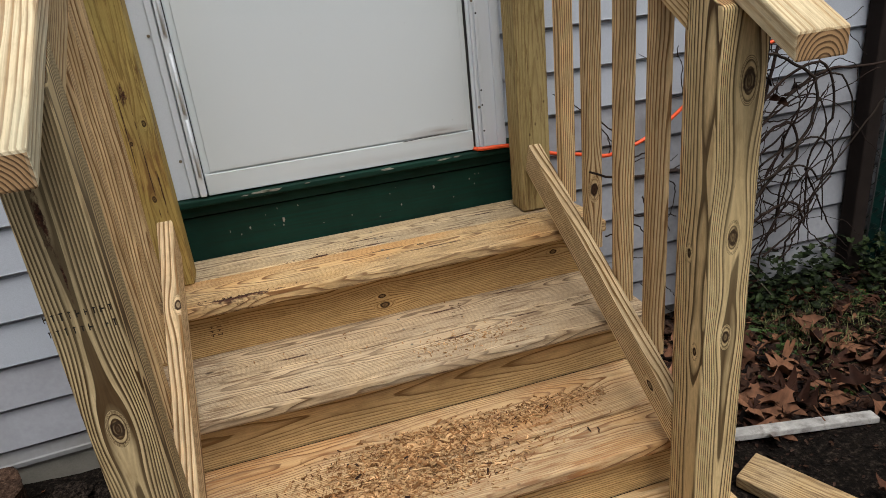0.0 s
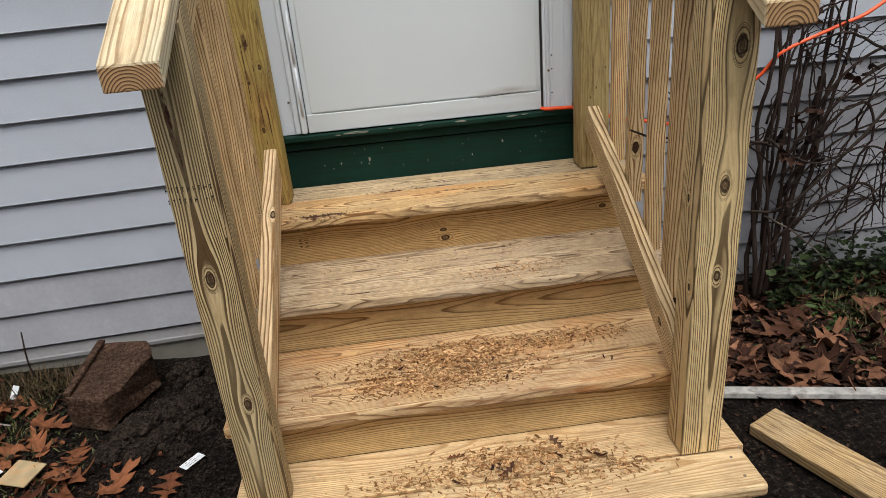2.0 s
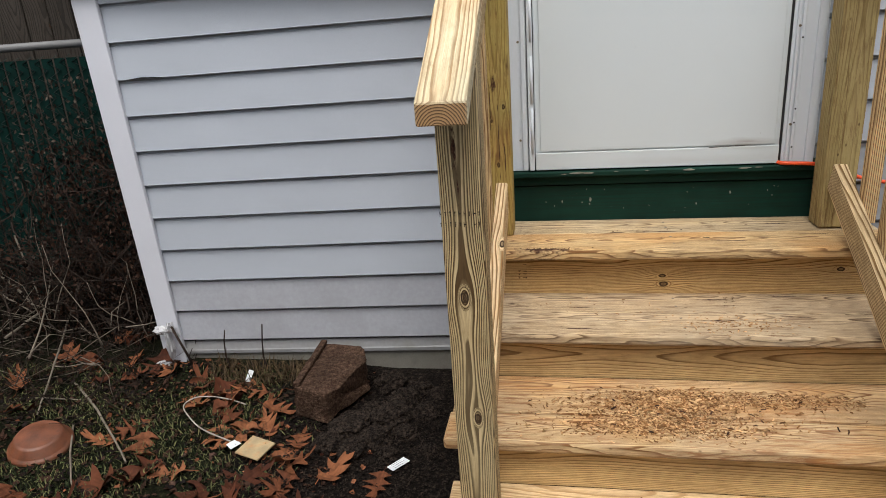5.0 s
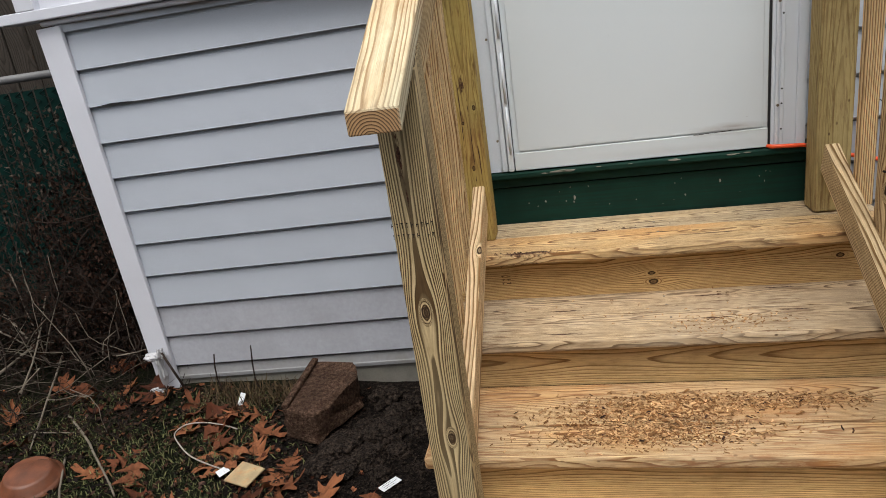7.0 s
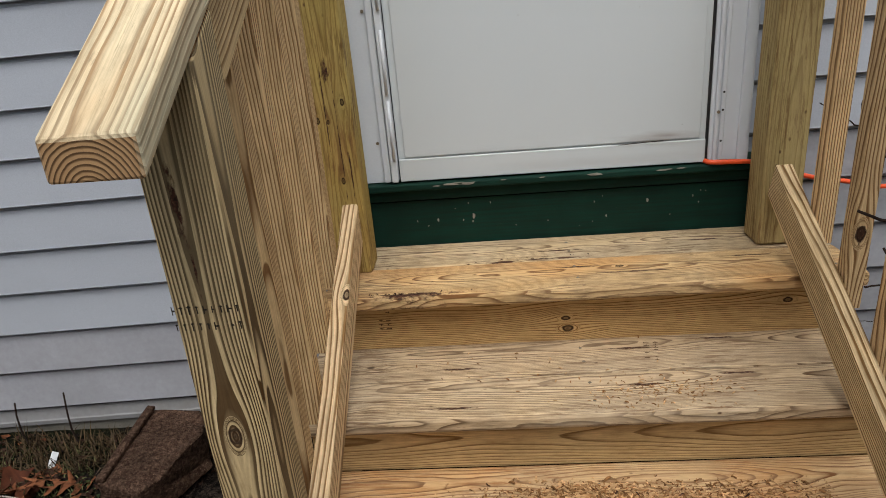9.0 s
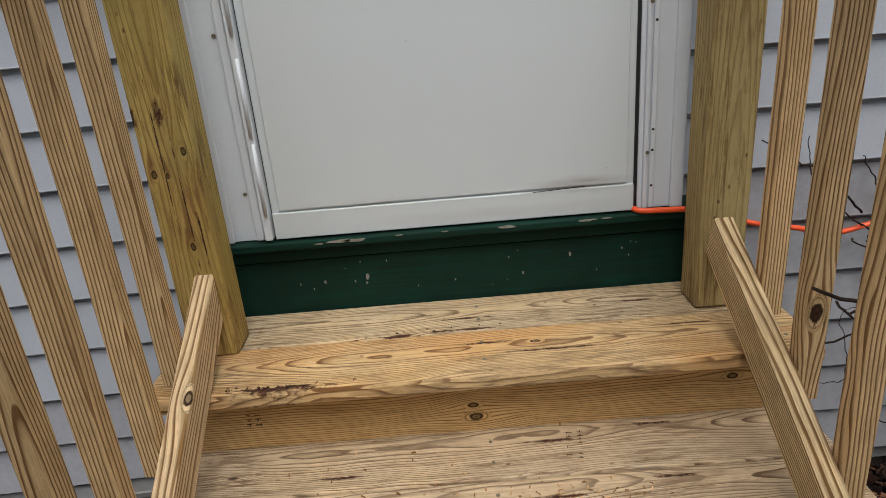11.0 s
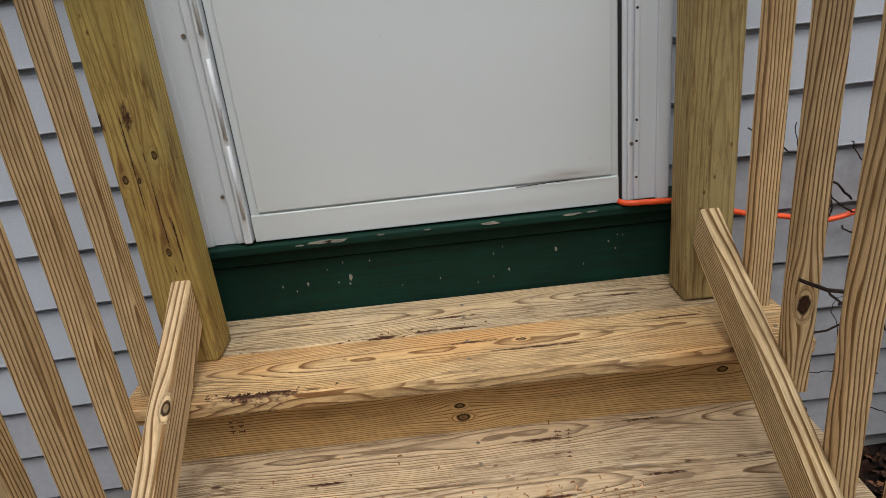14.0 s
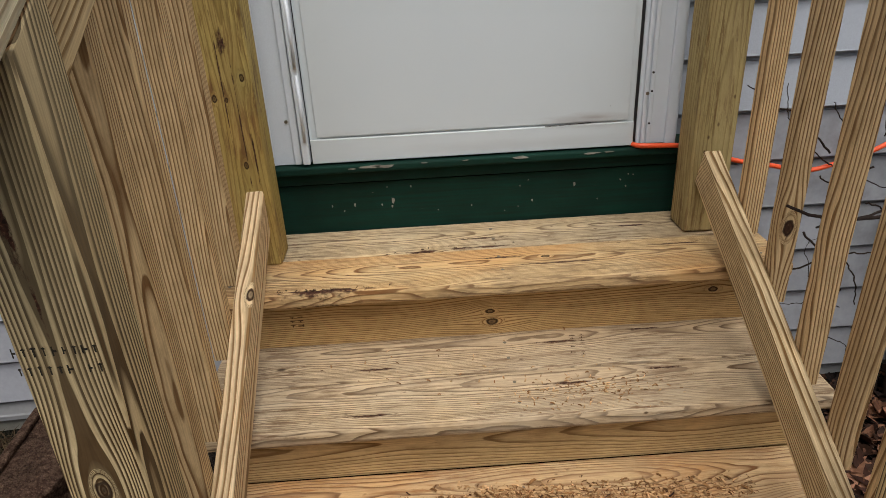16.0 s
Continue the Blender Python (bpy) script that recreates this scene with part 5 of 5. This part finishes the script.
def build_bag():
    """Crumpled plastic film caught on a rod at the corner."""
    bm = bmesh.new()
    for cx, cz, sx, sz, seed in ((-1.505, 0.16, 0.012, 0.075, 1), (-1.53, 0.225, 0.034, 0.018, 2), (-1.56, 0.062, 0.030, 0.016, 3), (-1.49, 0.235, 0.014, 0.022, 4)):
        made = bmesh.ops.create_icosphere(bm, subdivisions=3, radius=1.0)
        for v in made["verts"]:
            p = v.co.copy()
            k = 1 + 0.6 * noise.noise(p * 2.2 + Vector((seed * 5, 0, 0))) + 0.3 * noise.noise(p * 6 + Vector((seed, 1, 0)))
            v.co = Vector((cx + p.x * sx * k, 0.005 + p.y * 0.022 * k, cz + p.z * sz * k))
    tagged(part("plastic_bag", bm, M_BAG), "torn white plastic film caught at the corner board", "plastic bag")
    tagged(part("metal_rod", tube([(-1.48, 0.0, 0.245), (-1.41, 0.0, 0.05)], 0.005, sides=6), M_VINE), "thin dark rod leaning on the wall", "rod")


build_bag()
rng = random.Random(52)
for pts, r in ((((-2.086, 0.0, 0.05), (-1.70, -0.285, 0.055), (-1.50, -0.46, 0.06), (-1.323, -0.623, 0.04)), 0.008), (((-2.228, 0.318, 0.16), (-2.0, -0.097, 0.11), (-1.86, -0.385, 0.05)), 0.007),
               (((-2.99, 0.45, 0.36), (-2.65, 0.40, 0.32), (-2.3, 0.19, 0.24)), 0.013), (((-2.263, -0.041, 0.2), (-2.281, 0.24, 0.22), (-2.209, 0.43, 0.26)), 0.009),
               (((-1.997, -0.211, 0.20), (-2.137, 0.066, 0.27), (-2.303, 0.387, 0.42)), 0.006), (((-2.6, 0.5, 0.5), (-2.258, 0.209, 0.12)), 0.007),
               (((-1.683, -0.414, 0.04), (-1.55, -0.6, 0.05), (-1.417, -0.766, 0.035)), 0.006), (((-2.057, -0.281, 0.05), (-1.85, -0.275, 0.055), (-1.666, -0.276, 0.045)), 0.005),
               (((-2.51, 0.229, 0.3), (-2.292, 0.172, 0.22)), 0.007)):
    path = [p + Vector((rng.uniform(-1, 1), rng.uniform(-1, 1), rng.uniform(-0.5, 0.5))) * 0.0022 for p in smooth_path(pts, 3)]
    tagged(part("stick", tube(path, r * 0.75, sides=6, taper=0.6), M_STICK), "pale dead branch lying by the brush pile", "stick", "loose sticks")


# ---- brush heap by the corner ----
def brush(name, label, count, region, length, radius, material, seed, leaves=0, leaf_mat=None, flat=0.6):
    rng = random.Random(seed)
    bm = bmesh.new()
    x0, x1, y0, y1, z1 = region
    for _ in range(count):
        p = Vector((rng.uniform(x0, x1), rng.uniform(y0, y1), rng.uniform(0.02, z1) ** 1.0))
        d = Vector((rng.gauss(0, 1), rng.gauss(0, 0.6), rng.gauss(0.2, flat))).normalized()
        ln = length * rng.uniform(0.4, 1.2)
        path = [p]
        for _ in range(5):
            d = (d + Vector((rng.gauss(0, 0.25), rng.gauss(0, 0.2), rng.gauss(0, 0.22)))).normalized()
            q = path[-1] + d * ln / 5
            q.z = max(q.z, 0.02)
            q.y = min(max(q.y, y0 - 0.1), y1)
            q.x = min(q.x, x1 + 0.02)
            path.append(q)
        tube(path, radius * rng.uniform(0.4, 1.2), bm, 3, 0.4)
    tagged(part(name, bm, material), label, "brush", kind="stuff")
    if leaves:
        lm = bmesh.new()
        for _ in range(leaves):
            c = Vector((rng.uniform(x0, x1), rng.uniform(y0 + 0.1, y1), rng.uniform(0.02, z1 * 1.15)))
            s = rng.uniform(0.006, 0.016)
            m = Matrix.Translation(c) @ Euler((rng.uniform(0, 6), rng.uniform(0, 6), rng.uniform(0, 6))).to_matrix().to_4x4()
            v = [lm.verts.new(m @ Vector(q)) for q in ((-s, 0, 0), (0, -s * 0.55, s * 0.2), (s, 0, 0), (0, s * 0.55, s * 0.2))]
            lm.faces.new(v)
        tagged(part("dead_foliage", lm, leaf_mat), "small dark dead leaves in the brush heap", "foliage", kind="stuff")


brush("brush_heap", "tangled heap of dead twigs against the fence", 620, (-3.6, -1.69, 0.02, 0.56, 0.42), 0.55, 0.0042, M_TWIG, 61, 6500, M_LEAF_DARK)
brush("fallen_twigs", "dark fallen twigs and leaf mould on the ground", 520, (-3.0, -1.45, -0.42, 0.10, 0.05), 0.30, 0.0030, M_TWIG, 66, 3800, M_LEAF_DARK, 0.08)
brush("fallen_twigs", "pale thin twigs lying over the brush", 60, (-2.8, -1.62, -0.25, 0.35, 0.30), 0.45, 0.0030, M_STICK, 67, 0, None, 0.35)
brush("brush_heap", "dry pale weed stems hanging over the fence", 80, (-2.5, -1.69, 0.30, 0.58, 1.1), 0.35, 0.0022, M_TWIG, 63, 1500, M_STRAW_DULL, 1.0)
brush("brush_heap", "dense dark twigs filling the house corner", 260, (-2.22, -1.69, 0.10, 0.58, 0.85), 0.30, 0.0032, M_VINE, 64, 4200, M_LEAF_DARK, 1.0)
brush("brush_heap", "dark upright dead stems before the fence", 90, (-3.0, -1.69, 0.20, 0.58, 0.75), 0.45, 0.003, M_VINE, 62, 1500, M_LEAF_DARK, 1.2)


# ---- fences ----
def chain_fence(x0, x1, y, top, label, post_xs):
    fence = empty("chain_link_fence", pose((x0 + x1) / 2, y, 0), label, "fence")
    inv = rel(fence, Matrix())
    ob = part("top_rail", tube([(x0, y, top), (x1, y, top)], 0.019, sides=10), M_PIPE, fence)
    ob.matrix_basis = inv
    for px in post_xs:
        ob = part("post", tube([(px, y + 0.03, 0), (px, y + 0.03, top + 0.02)], 0.025, sides=10), M_PIPE, fence)
        ob.matrix_basis = inv
    step = 0.068
    n = int((x1 - x0) / step)
    slat = None
    for k in range(n):
        x = x0 + (k + 0.5) * step
        if slat is None:
            slat = part("slat", box(-0.028, 0.028, -0.003, 0.003, 0.03, top - 0.06, 0.0015, 1), M_SLAT, fence)
            slat.matrix_basis = inv @ pose(x, y, 0)
        else:
            shared("slat", slat.data, inv @ pose(x, y, 0), fence)
    wires = bmesh.new()
    for k in range(n + 1):
        x = x0 + k * step
        pts = []
        m = int((top - 0.03) / 0.034)
        for j in range(m):
            s = 1 if j % 2 else -1
            pts.append((x + s * 0.033, y - 0.006 - 0.003 * s, 0.03 + j * 0.034))
        tube(pts, 0.0026, wires, 4)
    ob = part("wire_mesh", wires, M_WIRE, fence)
    ob.matrix_basis = inv


chain_fence(-4.2, -1.70, 0.62, 1.402, "chain-link fence with dark green privacy slats", (-4.1,))
chain_fence(2.50, 3.55, 0.02, 1.45, "chain-link fence with green slats beyond the dark post", (3.5,))


def board_fence():
    fence = empty("board_fence", pose(-3.2, 1.15, 0), "old dark grey wooden board fence", "fence")
    inv = rel(fence, Matrix())
    rng = random.Random(71)
    for k in range(24):
        x = -5.2 + k * 0.148
        bm = box(0.05, 2.25 + rng.uniform(-0.03, 0.03), -0.071, 0.071, -0.009, 0.009, 0.003, 1)
        ob = part("fence_board", bm, M_FENCE_WOOD, fence)
        m = Matrix(((0, 1, 0, x), (0, 0, -1, 1.15 + rng.uniform(-0.006, 0.006)), (1, 0, 0, 0), (0, 0, 0, 1)))
        if m.determinant() < 0:
            m = m @ Matrix.Diagonal((1, 1, -1, 1))
        ob.matrix_basis = inv @ m
    for z in (0.4, 1.9):
        ob = part("fence_rail", box(-5.3, -1.68, 1.17, 1.21, z, z + 0.09, 0.004), M_FENCE_WOOD, fence)
        ob.matrix_basis = inv


board_fence()
bm = box(2.385, 2.452, -0.01, 0.055, 0.0, 2.2, 0.006, 2)
tagged(part("dark_post", bm, M_POST_DARK), "dark brown painted wooden post against the siding", "post")
tagged(part("guy_wire", tube([(2.478, 0.0, 0.05), (2.474, -0.01, 0.9), (2.495, -0.01, 2.0)], 0.004, sides=5), M_PIPE), "pale wire running up beside the dark post", "wire")


# ---- orange extension cord ----
pts = smooth_path([(0.838, 0.0, 0.8725), (0.852, -0.034, 0.8735), (0.90, -0.040, 0.8725), (0.948, -0.034, 0.868), (1.0, -0.006, 0.852), (1.06, 0.020, 0.825), (1.13, 0.022, 0.800), (1.22, 0.022, 0.782), (1.317, 0.02, 0.762),
                   (1.40, 0.02, 0.778), (1.446, 0.015, 0.792), (1.527, 0.005, 0.838), (1.612, -0.01, 0.909), (1.66, -0.05, 0.985), (1.83, -0.06, 1.050), (1.95, -0.06, 1.095), (2.15, -0.02, 1.22),
                   (2.36, 0.03, 1.40)], 8)
tagged(part("extension_cord", tube(pts, 0.0062, sides=8), M_CORD), "bright orange extension cord strung along the siding", "cord")


# ---- plain unseen boundary round the garden, added to block low sky light ----
tagged(part("boundary_wall", box(-4.1, 4.1, -4.12, -4.0, -0.3, 1.9, 0.01), M_FENCE_WOOD), "plain unseen dark wall behind the view, added to block low sky light", "fence", kind="structure")
tagged(part("boundary_wall", box(4.0, 4.12, -3.99, 0.05, -0.3, 1.9, 0.01), M_FENCE_WOOD), "plain unseen dark wall beside the garden, added to block low sky light", "fence", kind="structure")
tagged(part("boundary_wall", box(-4.12, -4.0, -3.99, 0.3, -0.3, 1.9, 0.01), M_FENCE_WOOD), "plain unseen dark wall beside the lawn, added to block low sky light", "fence", kind="structure")


# ---- dead vine on the wall ----
def build_vine():
    vine = empty("dead_vine", pose(1.70, -0.03, 0.03), "leafless dark vine climbing the siding", "vine")
    inv = rel(vine, Matrix())
    rng = random.Random(83)

    def add(name, path, r, taper=0.5, mat=M_VINE, sides=5):
        wob = [Vector(p) + Vector((rng.uniform(-1, 1), rng.uniform(-0.6, 0.6), rng.uniform(-1, 1))) * 0.003 for p in path]
        ob = part(name, tube(wob, r, sides=sides, taper=taper), mat, vine)
        ob.matrix_basis = inv

    for k in range(15):
        x = 1.635 + 0.008 * k
        top = rng.uniform(0.85, 1.35)
        pts = [(x + rng.uniform(-0.02, 0.02), -0.01 - 0.05 * rng.random(), 0.02)]
        for j in range(1, 7):
            pts.append((x + 0.10 * (j / 6) * (k / 9) + rng.uniform(-0.025, 0.025), -0.01 - 0.05 * rng.random(), top * j / 6))
        add("stem", smooth_path(pts, 4), rng.uniform(0.004, 0.011), 0.6)
    add("loop", smooth_path([(1.60, -0.05, 0.42), (1.72, -0.08, 0.44), (1.90, -0.10, 0.62), (2.03, -0.10, 0.78), (2.03, -0.10, 0.92), (1.94, -0.09, 0.99), (1.84, -0.08, 1.03), (1.72, -0.06, 0.98)], 6), 0.006, 0.7, M_TWIG, 6)
    add("loop", smooth_path([(1.62, -0.07, 0.70), (1.78, -0.10, 0.60), (1.96, -0.10, 0.64), (2.08, -0.08, 0.60), (2.16, -0.05, 0.55), (2.30, -0.04, 0.68), (2.42, -0.03, 0.80)], 6), 0.0045, 0.6, M_TWIG, 6)
    add("loop", smooth_path([(1.95, -0.06, 0.88), (2.12, -0.05, 0.94), (2.30, -0.04, 0.93), (2.55, -0.04, 0.93)], 6), 0.006, 0.7)
    for k in range(7):
        x0, z0 = rng.uniform(1.62, 1.80), rng.uniform(0.30, 0.75)
        reach, rise = rng.uniform(0.20, 0.48), rng.uniform(0.15, 0.40)
        pts = [(x0, -0.03, z0), (x0 + reach * 0.35, -0.06, z0 + rise * 0.75), (x0 + reach * 0.8, -0.08, z0 + rise), (x0 + reach, -0.08, z0 + rise * 0.55),
               (x0 + reach * 0.85, -0.06, z0 + rise * 0.1), (x0 + reach * 0.95, -0.03, z0 - rise * 0.6)]
        add("loop", smooth_path(pts, 6), rng.uniform(0.0035, 0.0065), 0.5, M_TWIG if k % 2 else M_VINE, 6)
    add("tendril", smooth_path([(2.02, -0.05, 0.62), (1.98, -0.04, 0.42), (1.93, -0.03, 0.26), (1.95, -0.03, 0.10)], 5), 0.004)
    add("tendril", smooth_path([(2.08, -0.05, 0.60), (2.17, -0.04, 0.45), (2.28, -0.02, 0.30), (2.36, -0.02, 0.22)], 5), 0.004)
    add("tendril", smooth_path([(2.20, -0.05, 0.55), (2.06, -0.04, 0.42), (1.90, -0.03, 0.32), (1.84, -0.03, 0.22)], 5), 0.0035)
    add("tendril", smooth_path([(1.66, -0.05, 0.40), (1.85, -0.06, 0.26), (2.02, -0.08, 0.05)], 5), 0.0035, 0.7, M_STICK)
    # branches poking through the balusters
    add("branch", smooth_path([(1.66, -0.04, 0.66), (1.48, -0.22, 0.74), (1.25, -0.42, 0.825), (1.06, -0.495, 0.862), (0.975, -0.485, 0.886)], 5), 0.0055, 0.5)
    add("branch", smooth_path([(1.66, -0.04, 0.60), (1.45, -0.20, 0.74), (1.20, -0.40, 0.82), (1.04, -0.49, 0.845)], 5), 0.004, 0.5)
    for k in range(58):
        p = Vector((1.66 + 0.34 * rng.random() ** 1.5, rng.uniform(-0.09, -0.01), rng.uniform(0.25, 1.05)))
        a = rng.uniform(-0.4, 1.5)
        d = Vector((math.cos(a), rng.uniform(-0.15, 0.1), math.sin(a)))
        ln = rng.uniform(0.2, 0.6)
        path = [p]
        for _ in range(9):
            d = (d + Vector((rng.gauss(0, 0.30), rng.gauss(0, 0.08), rng.gauss(-0.03, 0.32)))).normalized()
            q = path[-1] + d * ln / 9
            q.y = min(max(q.y, -0.14), 0.045)
            path.append(q)
        add("tendril", smooth_path(path, 3), rng.uniform(0.0016, 0.0044), 0.45)
    for k in range(22):
        p = Vector((1.66 - 0.46 * rng.random() ** 1.4, rng.uniform(-0.03, 0.04), rng.uniform(0.12, 0.95)))
        a = rng.uniform(0, 6.28)
        d = Vector((math.cos(a), 0, math.sin(a)))
        path = [p]
        for _ in range(6):
            d = (d + Vector((rng.gauss(0, 0.4), rng.gauss(0, 0.08), rng.gauss(0, 0.4)))).normalized()
            q = path[-1] + d * rng.uniform(0.03, 0.06)
            q.y = min(max(q.y, -0.05), 0.045)
            path.append(q)
        add("tendril", smooth_path(path, 4), rng.uniform(0.0014, 0.0034), 0.5)
    for k in range(18):
        x, z = (1.66 + 0.36 * rng.random() ** 1.6, rng.uniform(0.50, 1.08)) if k < 14 else (rng.uniform(1.66, 1.76), rng.uniform(0.1, 0.5))
        m = inv @ Matrix.Translation((x, rng.uniform(-0.11, -0.03), z)) @ Euler((rng.uniform(0, 6), rng.uniform(0, 6), rng.uniform(0, 6))).to_matrix().to_4x4() @ Matrix.Diagonal((0.55, 0.45, 0.9, 1))
        ob = new("withered_leaf", WITHERED[k % 3])
        ob.parent = vine
        ob.matrix_basis = m


WITHERED = [leaf_mesh(90 + s, 4, 1.4) for s in range(3)]
for me in WITHERED:
    me.materials.append(M_LEAF_DARK)
build_vine()


# ---- loose boards on the soil ----
off = board("loose_board", 1.1, 0.115, 0.038, pose(1.540, -1.222, 0.040, 4, 0, -65.5), M_PLANK, None, 0.004)
tagged(off, "pale offcut of pine board lying on soil", "board")
wb = board("painted_board", 0.78, 0.042, 0.020, pose(1.42, -0.598, 0.036, -4, 0, -13), M_WHITE_BOARD, None, 0.003)
tagged(wb, "long narrow board with peeling white paint, on soil", "board")

# dark scraps and a leaf curl on the lowest tread
for x, y, s, seed, mat in ((0.515, -0.945, 0.55, 3, M_CHIPS_DARK), (0.66, -0.868, 0.42, 4, M_CHIPS_DARK), (0.40, -0.868, 0.35, 5, M_LEAF), (0.75, -0.93, 0.4, 2, M_LEAF), (0.50, -0.925, 0.3, 1, M_CHIPS_DARK)):
    me = LEAVES[seed].copy()
    me.materials.clear()
    me.materials.append(mat)
    ob = new("leaf_scrap", me)
    ob.matrix_basis = Matrix.Translation((x, y, T4 + 0.005)) @ Euler((0.2, 0.1, seed * 1.3)).to_matrix().to_4x4() @ Matrix.Diagonal((s, s * 0.55, s, 1))
    tagged(ob, "shrivelled leaf scrap on the lowest tread", "leaf", "leaf scraps")
